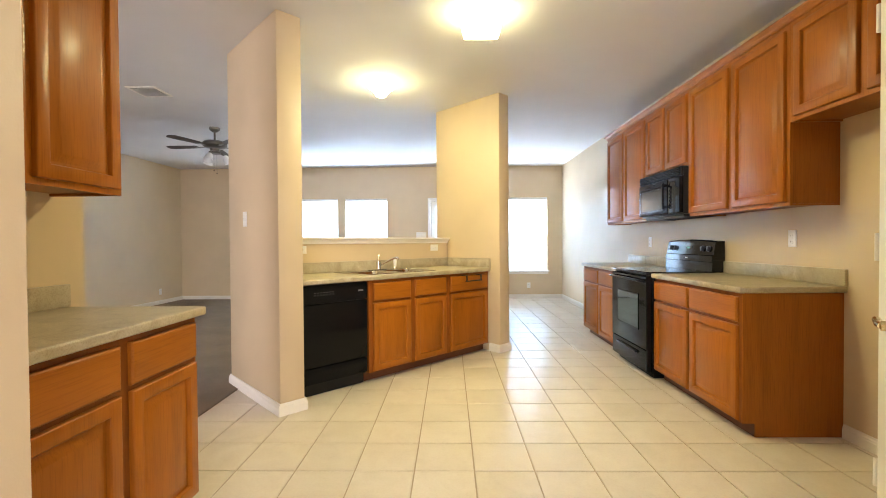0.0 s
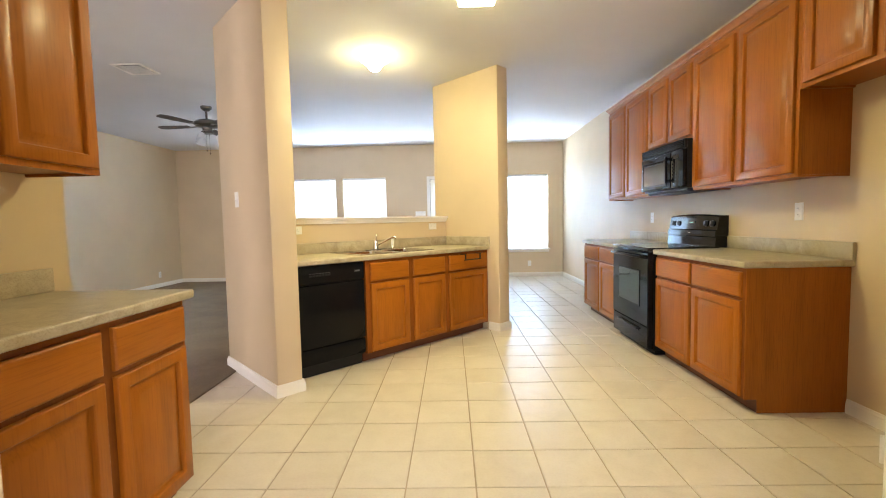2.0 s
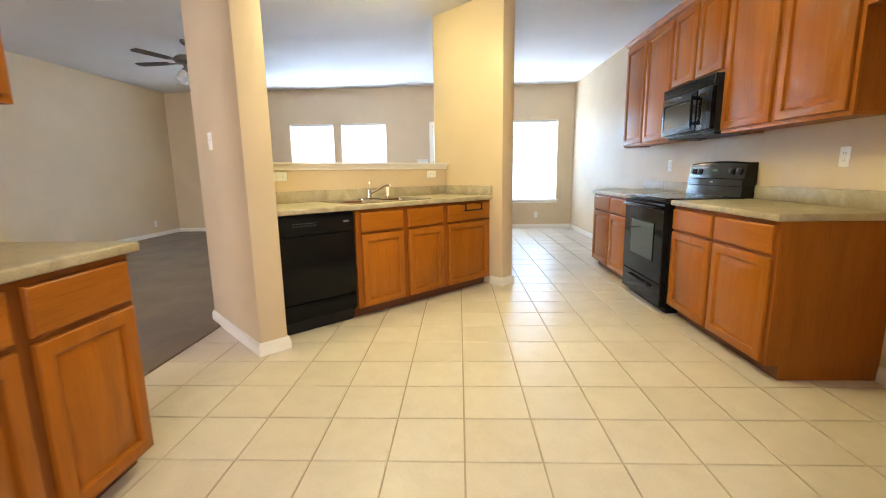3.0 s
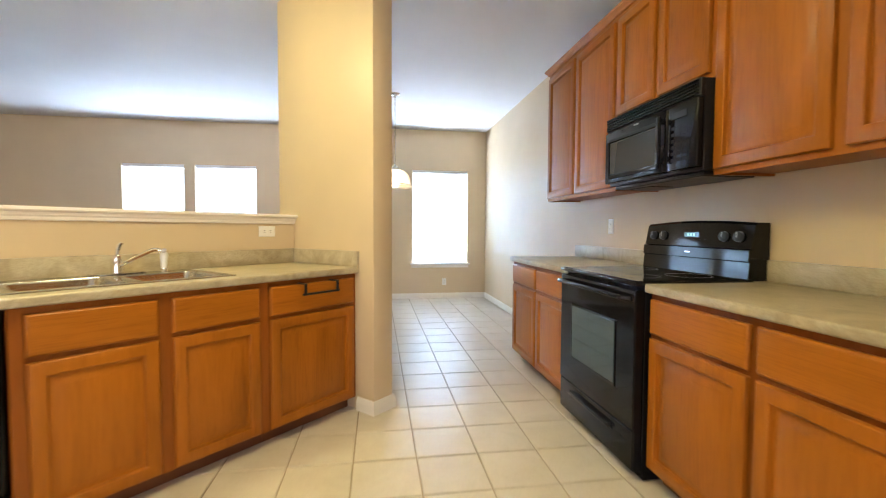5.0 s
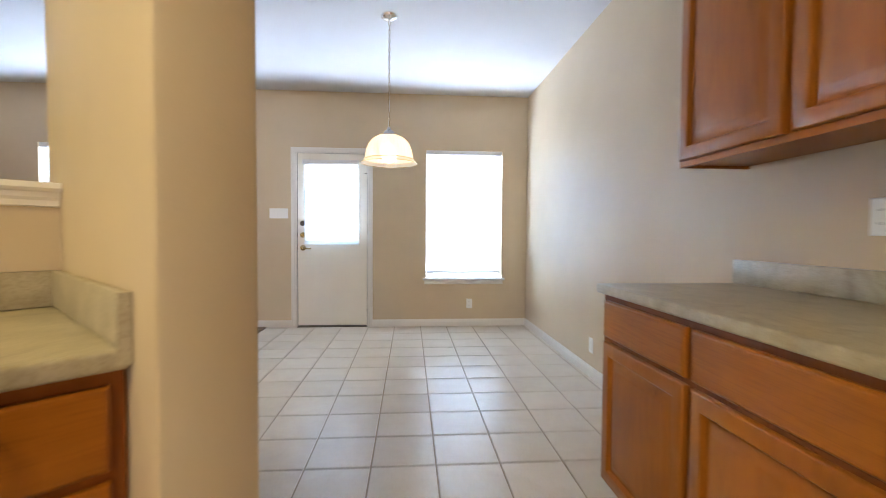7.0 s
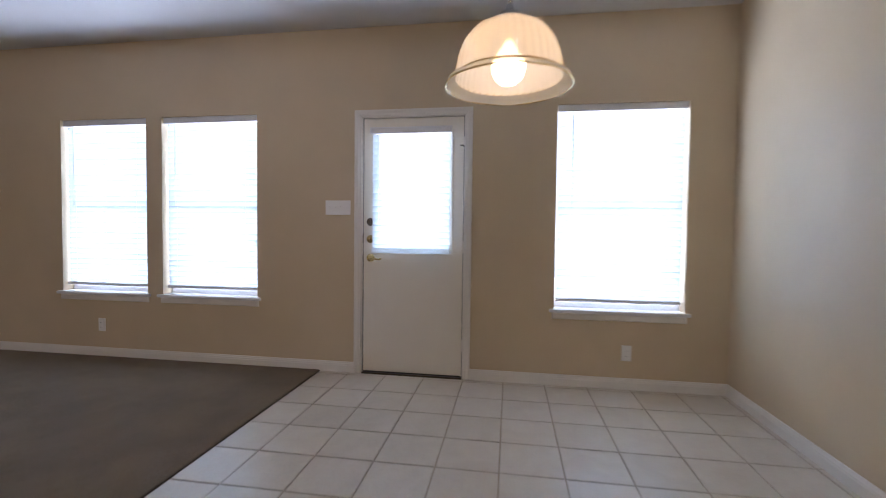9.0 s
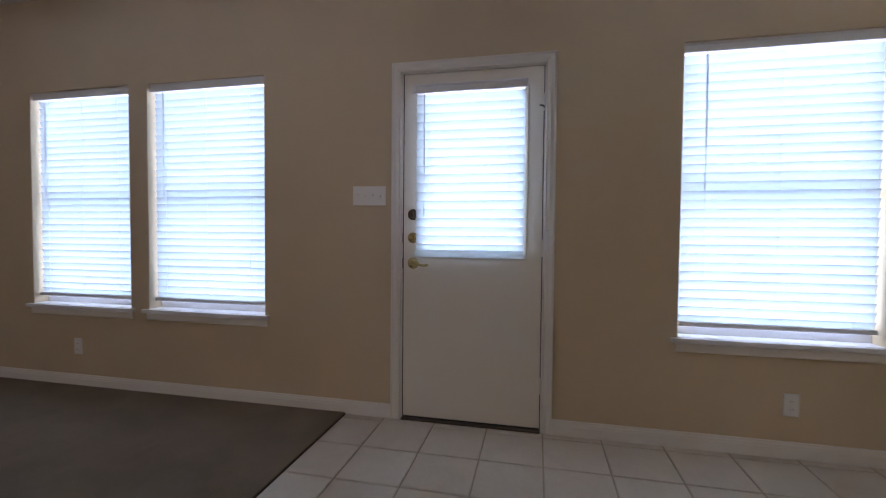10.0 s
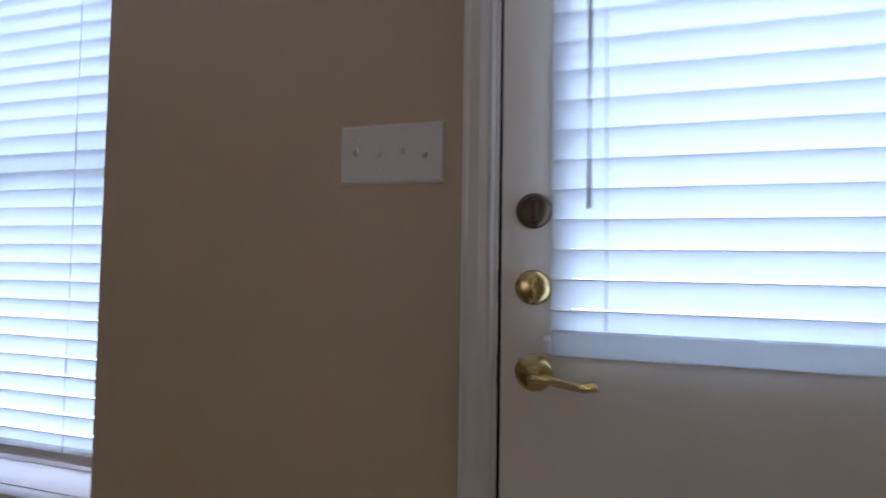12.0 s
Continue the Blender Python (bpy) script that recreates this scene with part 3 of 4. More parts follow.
# ---- kitchen cabinets ----
def base_cabinet(m, w, doors, label, ends=(), drawer_z=(0.682, 0.832), door_z=(0.092, 0.662), depth=0.59, group="base cabinets"):
    """A floor cabinet: x along its front, y = 0 the face frame's front, body towards +y. doors: (x0, x1) each under a drawer."""
    ob = thing("base_cabinet", m, label, "cabinet", group)
    body = bmesh.new()
    bx(body, (0.0, 0.018, 0.082), (w, depth, 0.845))
    part("body", body, WOOD_SIDE, ob, "", False)
    fr = sheet(cuts(0, w, *[v for d in doors for v in (d[0] + 0.012, d[1] - 0.012)]), cuts(0.082, 0.857, door_z[0] + 0.012, door_z[1] - 0.012, drawer_z[0] + 0.012, drawer_z[1] - 0.012),
               outside([(d[0] + 0.012, d[1] - 0.012, lo + 0.012, hi - 0.012) for d in doors for lo, hi in (door_z, drawer_z)]), 0.0, 0.0175, lambda u, q, t: (u, t, q))
    # same oak as the doors, with the shade between the fronts painted in
    part("face_frame", fr, WOOD_FRAME_SHADE, ob, "", False)
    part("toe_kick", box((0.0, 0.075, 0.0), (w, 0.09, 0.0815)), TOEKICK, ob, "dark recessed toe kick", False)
    for x in ends:
        e = sheet(cuts(0.0, depth, 0.075), cuts(0.0, 0.857, 0.082), lambda u, q: not (u < 0.075 and q < 0.082), x, x + 0.008, lambda u, q, t: (t, u, q))
        part("end_panel", e, WOOD_SIDE, ob, "stained veneer end panel", False)
    for x0, x1 in doors:
        part("drawer_front", moved(slab_front(x1 - x0, drawer_z[1] - drawer_z[0]), x0, -0.0005, drawer_z[0]), WOOD_H, ob, "plain drawer front with eased edges")
        part("door", moved(raised(x1 - x0, door_z[1] - door_z[0]), x0, -0.0005, door_z[0]), WOOD_V, ob, "raised-panel door without a handle")
    return ob


def wall_cabinet(m, w, z0, z1, doors, label, depth=0.30, group="wall cabinets"):
    ob = thing("wall_cabinet", m, label, "cabinet", group)
    part("body", box((0.0, 0.018, z0 + 0.012), (w, depth, z1)), WOOD_SIDE, ob, "", False)
    for x in (0.0, w - 0.015):
        part("bottom_lip", box((x, 0.018, z0), (x + 0.015, depth, z0 + 0.0115)), WOOD_SIDE, ob, "", False)
    fr = sheet(cuts(0, w, *[v for d in doors for v in (d[0] + 0.012, d[1] - 0.012)]), cuts(z0, z1, z0 + 0.035, z1 - 0.04), outside([(d[0] + 0.012, d[1] - 0.012, z0 + 0.035, z1 - 0.04) for d in doors]), 0.0, 0.0175, lambda u, q, t: (u, t, q))
    part("face_frame", fr, WOOD_V, ob, "", False)
    for x0, x1 in doors:
        part("door", moved(raised(x1 - x0, z1 - z0 - 0.05), x0, -0.0005, z0 + 0.024), WOOD_V, ob, "raised-panel door without a handle")
    return ob


FX = 2.166      # face of the base cabinets on the long wall
UX = 2.462      # face of the wall cabinets there


def on_right(x, y):
    return pose(x, y, 0, 0, 0, -90)


base_cabinet(on_right(FX, 3.950), 1.085, [(0.012, 0.515), (0.548, 1.062)], "honey oak base cabinet with two drawers and doors", ends=(1.0853,))
base_cabinet(on_right(FX, 5.885), 1.130, [(0.02, 0.545), (0.578, 1.095)], "honey oak base cabinet beyond the black range", ends=(-0.0083,))
wall_cabinet(on_right(UX, 3.968), 1.078, 1.376, 2.445, [(0.012, 0.512), (0.562, 1.052)], "tall honey oak wall cabinet beside the microwave")
wall_cabinet(on_right(UX, 4.772), 0.802, 1.812, 2.445, [(0.016, 0.376), (0.412, 0.772)], "short honey oak wall cabinet over the microwave")
wall_cabinet(on_right(UX, 5.868), 1.094, 1.376, 2.445, [(0.02, 0.512), (0.545, 1.07)], "tall honey oak wall cabinet at the nook end")
wall_cabinet(on_right(UX, 2.888), 1.10, 1.868, 2.445, [(0.04, 0.44), (0.49, 1.02)], "short honey oak wall cabinet over the empty refrigerator space")
bm = bmesh.new()
pr = [(0, 2.445), (0.0, 2.452), (-0.010, 2.456), (-0.016, 2.47), (-0.034, 2.488), (-0.037, 2.497), (0.02, 2.497), (0.02, 2.445)]
path = [(XR, 5.868), (UX, 5.868), (UX, 1.79)]
rings = []
for i, (x, y) in enumerate(path):
    k = {0: (0, -1), 1: (1, -1), 2: (1, 0)}[i]
    rings.append([bm.verts.new((x + o * k[0], y + o * k[1], z)) for o, z in pr])
for a, b in zip(rings, rings[1:]):
    for k in range(len(pr)):
        bm.faces.new([a[k], a[(k + 1) % len(pr)], b[(k + 1) % len(pr)], b[k]])
bm.faces.new(rings[0])
bm.faces.new(rings[-1])
built("trim_crown", bm, WOOD_H, None, "honey oak crown moulding along the wall cabinets", "moulding")

base_cabinet(SINK @ pose(0.648, 0.155, 0), 0.95, [(0.042, 0.448), (0.502, 0.898)], "honey oak sink cabinet with false drawer fronts", depth=0.55)
base_cabinet(SINK @ pose(1.600, 0.155, 0), 0.587, [(0.007, 0.562)], "honey oak corner cabinet with one drawer and door", depth=0.55)
base_cabinet(pose(-0.680, 1.215, 0, 0, 0, 90), 0.918, [(0.05, 0.48), (0.53, 0.91)], "honey oak base cabinet beside the passage", ends=(0.9183,), depth=0.588)
wall_cabinet(pose(-0.968, 1.215, 0, 0, 0, 90), 0.892, 1.378, 2.445, [(0.03, 0.432), (0.494, 0.872)], "honey oak wall cabinet over the side counter")

bar = thing("towel_bar", SINK @ pose(1.768, 0.132, 0), "black iron towel bar hooked over the drawer front", "towel bar")
part("rail", box((-0.008, -0.052, 0.774), (0.238, -0.041, 0.785), 0.002), BLACK_IRON, bar)
for x in (0.0, 0.214):
    b = box((x, -0.052, 0.774), (x + 0.016, -0.046, 0.838), 0.001)
    bx(b, (x, -0.0455, 0.832), (x + 0.016, 0.02, 0.838), 0.001)
    part("hook", b, BLACK_IRON, bar)


# ---- counters ----
def counter(name, us, ws, holes, m, label):
    """A laminate worktop with a rounded edge: u along, w in depth."""
    ob = thing(name, m, label, "countertop")
    top = sheet(us, ws, outside(holes), 0.859, 0.897, lambda u, q, t: (u, q, t))
    part("top", soften(top, 0.009, 3), LAMINATE, ob)
    return ob


def splash(ob, a, b):
    part("backsplash", box(a, b, 0.004, 2), LAMINATE, ob, "laminate upstand against the wall")


c = counter("worktop", cuts(0, 1.125), cuts(-0.035, 0.591), [], on_right(FX, 3.955), "tan stone-pattern laminate worktop with upstand")
splash(c, (0.0, 0.568, 0.8975), (1.125, 0.590, 0.997))
c = counter("worktop", cuts(0, 1.158), cuts(-0.035, 0.591), [], on_right(FX, 5.905), "tan stone-pattern laminate worktop beyond the range")
splash(c, (0.0, 0.568, 0.8975), (1.158, 0.590, 0.997))
c = counter("worktop", cuts(0, 0.960), cuts(-0.04, 0.588), [], pose(-0.680, 1.207, 0, 0, 0, 90), "tan stone-pattern laminate worktop on the side cabinet")
splash(c, (0.0, 0.567, 0.8975), (0.958, 0.587, 0.997))
BOWLS = [(0.675, 1.035, 0.235, 0.60), (1.075, 1.435, 0.235, 0.60)]
c = counter("worktop", cuts(0.003, 2.190, *[v for b in BOWLS for v in b[:2]]), cuts(0.122, 0.787, 0.235, 0.60), BOWLS, SINK, "tan stone-pattern laminate worktop round the sink")
splash(c, (0.003, 0.767, 0.8975), (2.190, 0.787, 0.994))
splash(c, (2.170, 0.124, 0.8975), (2.1905, 0.7665, 0.994))
part("corner_cap", box((2.1695, 0.1205, 0.868), (2.1915, 0.1238, 0.9945), 0.001), LAMINATE, c)

sink = thing("kitchen_sink", SINK @ pose(0, 0, -0.017), "double-bowl stainless steel sink set into the counter", "sink")
rim = sheet(cuts(0.645, 1.465, *[v for b in BOWLS for v in (b[0] + 0.012, b[1] - 0.012)]), cuts(0.205, 0.715, 0.247, 0.588), outside([(b[0] + 0.012, b[1] - 0.012, 0.247, 0.588) for b in BOWLS]), 0.9143, 0.9205, lambda u, q, t: (u, q, t))
part("rim", soften(rim, 0.0025, 2), STEEL, sink)
for u0, u1, v0, v1 in BOWLS:
    bm = bmesh.new()
    prev = None
    for inset, z in ((0.0125, 0.9185), (0.016, 0.91), (0.022, 0.80), (0.034, 0.765), (0.06, 0.752)):
        loop = []
        for cx, cy, a0 in ((u1 - inset, v1 - inset, 0), (u0 + inset, v1 - inset, 90), (u0 + inset, v0 + inset, 180), (u1 - inset, v0 + inset, 270)):
            r = 0.045
            ox, oy = (-r if cx > (u0 + u1) / 2 else r), (-r if cy > (v0 + v1) / 2 else r)
            for k in range(5):
                a = radians(a0 + 22.5 * k)
                loop.append(bm.verts.new((cx + ox + r * math.cos(a), cy + oy + r * math.sin(a), z)))
        if prev:
            for i in range(len(loop)):
                j = (i + 1) % len(loop)
                bm.faces.new([prev[i], prev[j], loop[j], loop[i]])
        prev = loop
    bm.faces.new(prev)
    bw = part("bowl", bm, STEEL, sink)
    part("drain", lathe(bmesh.new(), [(0.045, 0.7525), (0.042, 0.757), (0.03, 0.755), (0.0, 0.754)], 24, Matrix.Translation(((u0 + u1) / 2, (v0 + v1) / 2, 0))), CHROME, bw)

fau = thing("kitchen_faucet", SINK @ pose(1.11, 0.655, 0.904), "chrome single-lever faucet on the sink deck", "faucet")
part("deck_plate", soften(sheet(cuts(-0.115, 0.115), cuts(-0.026, 0.026), lambda u, q: True, 0.0, 0.008, lambda u, q, t: (u, q, t)), 0.006, 2), CHROME, fau)
part("body", lathe(bmesh.new(), [(0, 0.008), (0.026, 0.008), (0.025, 0.03), (0.022, 0.06), (0.024, 0.075), (0.02, 0.092), (0, 0.097)], 24), CHROME, fau)
part("spout", tube(bmesh.new(), [(0.0, -0.01, 0.042), (0.033, -0.042, 0.064), (0.078, -0.087, 0.097), (0.114, -0.123, 0.121), (0.132, -0.14, 0.12), (0.14, -0.146, 0.106)], 0.0095, 12), CHROME, fau)
part("lever", tube(bmesh.new(), [(0.0, 0.0, 0.09), (0.004, 0.004, 0.112), (0.012, 0.008, 0.138), (0.022, 0.012, 0.15)], 0.0085, 10), CHROME, fau)
spr = thing("side_sprayer", SINK @ pose(1.315, 0.655, 0.904), "white side sprayer standing in the sink deck", "sprayer")
part("collar", lathe(bmesh.new(), [(0, 0), (0.022, 0), (0.02, 0.014), (0.014, 0.02), (0, 0.02)], 20), CHROME, spr)
part("handle", lathe(bmesh.new(), [(0, 0.02), (0.012, 0.02), (0.015, 0.055), (0.017, 0.085), (0.013, 0.1), (0, 0.103)], 18), PLASTIC, spr, "white plastic handle")
part("head", tube(bmesh.new(), [(0, 0, 0.096), (-0.004, -0.012, 0.108), (-0.012, -0.034, 0.112)], 0.0105, 10), CHROME, spr)

# the ledge of the pass-through
led = bmesh.new()
prof = [(0.74, 1.226), (0.74, 1.211), (0.748, 1.204), (0.757, 1.201), (0.762, 1.188), (0.770, 1.180), (0.773, 1.166), (0.7895, 1.163), (0.9615, 1.1655), (0.9895, 1.166), (0.9895, 1.226)]
a, b = [[led.verts.new((u, v, z)) for v, z in prof] for u in (0.002, 2.191)]
for k in range(len(prof)):
    led.faces.new([a[k], a[(k + 1) % len(prof)], b[(k + 1) % len(prof)], b[k]])
led.faces.new(a)
led.faces.new(b)
built("trim_ledge", led, TRIM, SINK, "white moulded ledge on the low wall", "ledge")

# ---- appliances ----
dw = thing("dishwasher", SINK @ pose(0.022, 0.152, -0.017), "black dishwasher built in under the counter", "dishwasher")
part("tub", box((0.004, 0.03, 0.1), (0.606, 0.58, 0.866)), BLACK_PLASTIC, dw, "", False)
part("control_panel", bx(box((0.0, -0.004, 0.728), (0.61, 0.03, 0.868), 0.008, 2), (0.03, -0.0055, 0.742), (0.58, -0.004, 0.752)), BLACK, dw, "glossy black control panel")
part("door_panel", box((0.0, 0.0, 0.246), (0.61, 0.03, 0.722), 0.006, 2), BLACK, dw, "glossy black door")
part("access_panel", box((0.0, 0.004, 0.118), (0.61, 0.03, 0.240), 0.005, 2), BLACK, dw, "black lower panel")
part("toe_panel", box((0.004, 0.06, 0.018), (0.606, 0.075, 0.117)), BLACK_PLASTIC, dw, "", False)
part("badge", box((0.52, -0.0058, 0.795), (0.568, -0.0035, 0.808), 0.0006), GREY_PRINT, dw, "pale maker's mark as a plain bar")
for k in range(7):
    part("button", box((0.13 + 0.026 * k, -0.0065, 0.786), (0.148 + 0.026 * k, -0.0035, 0.799), 0.001), BLACK_PLASTIC, dw)
    part("button_print", box((0.132 + 0.026 * k, -0.005, 0.808), (0.146 + 0.026 * k, -0.0037, 0.811)), GREY_PRINT, dw)

RY0, RY1 = 3.955, 4.745
rw = RY1 - RY0
rg = thing("electric_range", on_right(2.095, RY1 - 0.003), "black freestanding electric range with a smooth glass top", "range")
W = rw - 0.006
part("body", bx(box((0.0, 0.045, 0.04), (W, 0.63, 0.882), 0.003), (0.02, 0.07, 0.0), (W - 0.02, 0.6, 0.04)), BLACK, rg)
part("cooktop", bx(box((-0.001, -0.004, 0.885), (W + 0.001, 0.58, 0.905), 0.006, 2), (0.012, 0.012, 0.9045), (W - 0.012, 0.545, 0.9075), 0.001), BLACK_GLASS, rg, "black ceramic glass cooktop")
for x, y, r in ((0.2, 0.15, 0.11), (0.58, 0.15, 0.09), (0.2, 0.41, 0.08), (0.58, 0.41, 0.105)):
    bm = bmesh.new()
    lathe(bm, [(r - 0.002, 0.9076), (r - 0.002, 0.9079), (r, 0.9079), (r, 0.9076)], 40, Matrix.Translation((x, y, 0)))
    part("burner_ring", bm, GREY_PRINT, rg, "thin grey burner ring")
od = part("oven_door", stepped(W - 0.012, 0.63, [(0, 0), (0, 0.034), (0.006, 0.041), (0.02, 0.043)]), BLACK, rg, "black oven door with a window")
od.location = (0.006, 0.042, 0.238)
part("oven_window", stepped(0.455, 0.30, [(0, 0), (0, 0.002), (0.004, 0.003)]), OVEN_PANE, od, "greenish dark oven window", False).location = (0.162, -0.0432, 0.16)
wf = sheet(cuts(0, 0.475, 0.012, 0.463), cuts(0, 0.32, 0.012, 0.308), outside([(0.012, 0.463, 0.012, 0.308)]), -0.0475, -0.0435, lambda u, q, t: (u + 0.152, t, q + 0.15))
part("window_frame", soften(wf, 0.0018, 2), BLACK, od)
hb = tube(bmesh.new(), [(0.03, -0.044, 0.588), (0.045, -0.075, 0.592), (0.08, -0.085, 0.594), (W - 0.1, -0.085, 0.594), (W - 0.06, -0.075, 0.592), (W - 0.045, -0.044, 0.588)], 0.012, 12)
part("handle", hb, BLACK, od, "long black door handle")
dr = part("storage_drawer", stepped(W - 0.012, 0.185, [(0, 0), (0, 0.03), (0.006, 0.038), (0.014, 0.04)]), BLACK, rg, "black storage drawer")
dr.location = (0.006, 0.042, 0.052)
part("drawer_pull", bx(box((0.16, -0.066, 0.128), (W - 0.18, -0.04, 0.15), 0.008, 3), (0.16, -0.045, 0.12), (W - 0.18, -0.04, 0.13)), BLACK, dr, "moulded drawer pull")
# back guard with an arched top
bg = bmesh.new()
N = 16
cols = []
for i in range(N + 1):
    x = W * i / N
    top = 1.166 + 0.016 * (1 - (2 * i / N - 1) ** 2)
    cols.append([bg.verts.new(p) for p in ((x, 0.655, 0.9), (x, 0.545, 0.9), (x, 0.5535, 0.984), (x, 0.545, 0.989), (x, 0.5492, 1.04), (x, 0.560, 1.046), (x, 0.578, top - 0.012), (x, 0.59, top), (x, 0.655, top))])
for a, b in zip(cols, cols[1:]):
    for k in range(len(a)):
        bg.faces.new([a[k], a[(k + 1) % len(a)], b[(k + 1) % len(a)], b[k]])
bg.faces.new(cols[0])
bg.faces.new(cols[-1])
guard = part("back_guard", bg, BLACK_GLASS, rg, "glossy black control panel with arched top")
for x in (0.075, 0.165, W - 0.165, W - 0.075):
    kb = part("knob", lathe(bmesh.new(), [(0, 0), (0.026, 0), (0.024, 0.018), (0.017, 0.022), (0, 0.022)], 22, pose(x, 0.572, 1.10, 82)), BLACK_PLASTIC, guard, "black control knob")
    part("pointer", moved(box((-0.0025, -0.001, -0.02), (0.0025, 0.001, 0.02)), x, 0.5505, 1.104), GREY_PRINT, kb)
part("clock_display", moved(box((-0.055, -0.002, -0.014), (0.055, 0.003, 0.014), 0.001), W / 2, 0.5685, 1.108), OVEN_PANE, guard, "small dark clock display")
for k in range(3):
    part("clock_digit", moved(box((-0.006, -0.0006, -0.007), (0.006, 0.0006, 0.007)), W / 2 - 0.024 + 0.022 * k, 0.5660, 1.108), LED, guard, "faint green clock figure")
for k in range(6):
    part("key", moved(box((-0.01, -0.001, -0.004), (0.01, 0.003, 0.004)), W / 2 - 0.1 + 0.04 * k, 0.5665, 1.08), GREY_PRINT, guard)
part("badge", moved(box((-0.02, -0.0025, -0.004), (0.02, 0.002, 0.004), 0.001), W / 2, 0.5465, 1.016), CHROME, guard, "small silver maker's mark")

MY1 = 4.765
mw = thing("microwave_oven", on_right(2.385, MY1), "black over-the-range microwave oven under the cabinet", "microwave")
MW = 0.79
part("body", box((0.0, 0.03, 1.40), (MW, 0.365, 1.806), 0.006, 2), BLACK_PLASTIC, mw)
part("underside", bx(box((0.03, 0.05, 1.376), (MW - 0.03, 0.33, 1.402), 0.008), (0.1, 0.1, 1.372), (0.3, 0.25, 1.377), 0.001), BLACK_PLASTIC, mw, "black underside with filters")
part("grille_back", box((0.0, 0.008, 1.726), (MW, 0.032, 1.806), 0.003), BLACK_PLASTIC, mw)
for k in range(5):
    part("grille_slat", moved(box((0.012, -0.006, -0.005), (MW - 0.012, 0.009, 0.004), 0.002), 0, 0.002, 1.738 + 0.0145 * k), BLACK, mw)
md = part("door", box((0.0, -0.004, 1.412), (0.585, 0.029, 1.722), 0.01, 3), BLACK, mw, "glossy black microwave door")
part("window", stepped(0.44, 0.19, [(0, 0), (0, 0.0015), (0.006, 0.003)]), MW_PANE, md, "grey meshed window", False).location = (0.06, -0.0042, 1.462)
grip = bx(box((0.543, -0.040, 1.452), (0.571, -0.026, 1.688), 0.006, 3), (0.549, -0.027, 1.462), (0.565, -0.003, 1.488), 0.004, 2)
part("handle", bx(grip, (0.549, -0.027, 1.652), (0.565, -0.003, 1.678), 0.004, 2), BLACK, md, "upright black grip")
sur = sheet(cuts(0.036, 0.524, 0.058, 0.502), cuts(1.438, 1.676, 1.460, 1.654), outside([(0.058, 0.502, 1.460, 1.654)]), -0.0095, -0.0042, lambda u, q, t: (u, t, q))
part("window_surround", soften(sur, 0.0024, 2), BLACK, md, "raised black window surround")
cp = part("control_panel", box((0.589, -0.004, 1.412), (MW, 0.029, 1.722), 0.008, 3), BLACK, mw, "glossy black keypad panel")
part("display", box((0.615, -0.006, 1.655), (0.72, -0.003, 1.688), 0.001), BLACK_GLASS, cp, "grey display")
for r in range(6):
    for k in range(3):
        part("key", box((0.612 + 0.042 * k, -0.0047, 1.455 + 0.03 * r), (0.642 + 0.042 * k, -0.0035, 1.472 + 0.03 * r)), BLACK, cp, "", False)
part("badge", box((0.30, -0.0052, 1.703), (0.345, -0.003, 1.711)), GREY_PRINT, md, "pale maker's mark as a plain bar")

# ---- lamps ----
sq = thing("ceiling_lamp", pose(0.667, 3.275, H), "square flush ceiling lamp, lit, with pressed glass", "ceiling lamp")
part("canopy", box((-0.12, -0.12, -0.0185), (0.12, 0.12, -0.0005), 0.004), PLASTIC, sq, "white metal pan")
gb = bmesh.new()
prev = None
for s, z in ((0.135, -0.019), (0.138, -0.03), (0.122, -0.115), (0.118, -0.122)):
    loop = [gb.verts.new((s * a, s * b, z)) for a, b in ((-1, -1), (0, -1.04), (1, -1), (1.04, 0), (1, 1), (0, 1.04), (-1, 1), (-1.04, 0))]
    if prev:
        for i in range(8):
            gb.faces.new([prev[i], prev[(i + 1) % 8], loop[(i + 1) % 8], loop[i]])
    else:
        gb.faces.new(loop)
    prev = loop
part("glass_shade", gb, LAMP_GLASS, sq, "glowing warm white pressed glass")
gb = bmesh.new()
lo = [[gb.verts.new((s * a, s * b, z)) for a, b in ((-1, -1), (0, -1.04), (1, -1), (1.04, 0), (1, 1), (0, 1.04), (-1, 1), (-1.04, 0))] for s, z in ((0.118, -0.122), (0.10, -0.129))]
for i in range(8):
    gb.faces.new([lo[0][i], lo[0][(i + 1) % 8], lo[1][(i + 1) % 8], lo[1][i]])
gb.faces.new(lo[1])
part("glass_bottom", gb, LAMP_BASE, sq, "bright bottom of the glass")
rd = thing("ceiling_lamp", pose(-0.228, 4.53, H), "round flush ceiling lamp, lit, bell-shaped glass", "ceiling lamp")
part("canopy", lathe(bmesh.new(), [(0, -0.0005), (0.125, -0.0005), (0.12, -0.018), (0, -0.018)], 32), PLASTIC, rd, "white metal pan")
part("glass_shade", lathe(bmesh.new(), [(0, -0.0185), (0.145, -0.0185), (0.15, -0.028), (0.135, -0.05), (0.095, -0.075)], 36), LAMP_GLASS, rd, "glowing warm white bell glass")
part("glass_bottom", lathe(bmesh.new(), [(0.095, -0.075), (0.07, -0.095), (0.058, -0.118), (0.04, -0.137), (0.015, -0.146), (0, -0.147)], 36), LAMP_BASE, rd, "bright tip of the bell glass")

pd = thing("pendant_lamp", pose(1.19, 7.50, 0), "pendant lamp with alabaster glass shade on a chain, lit", "pendant lamp")
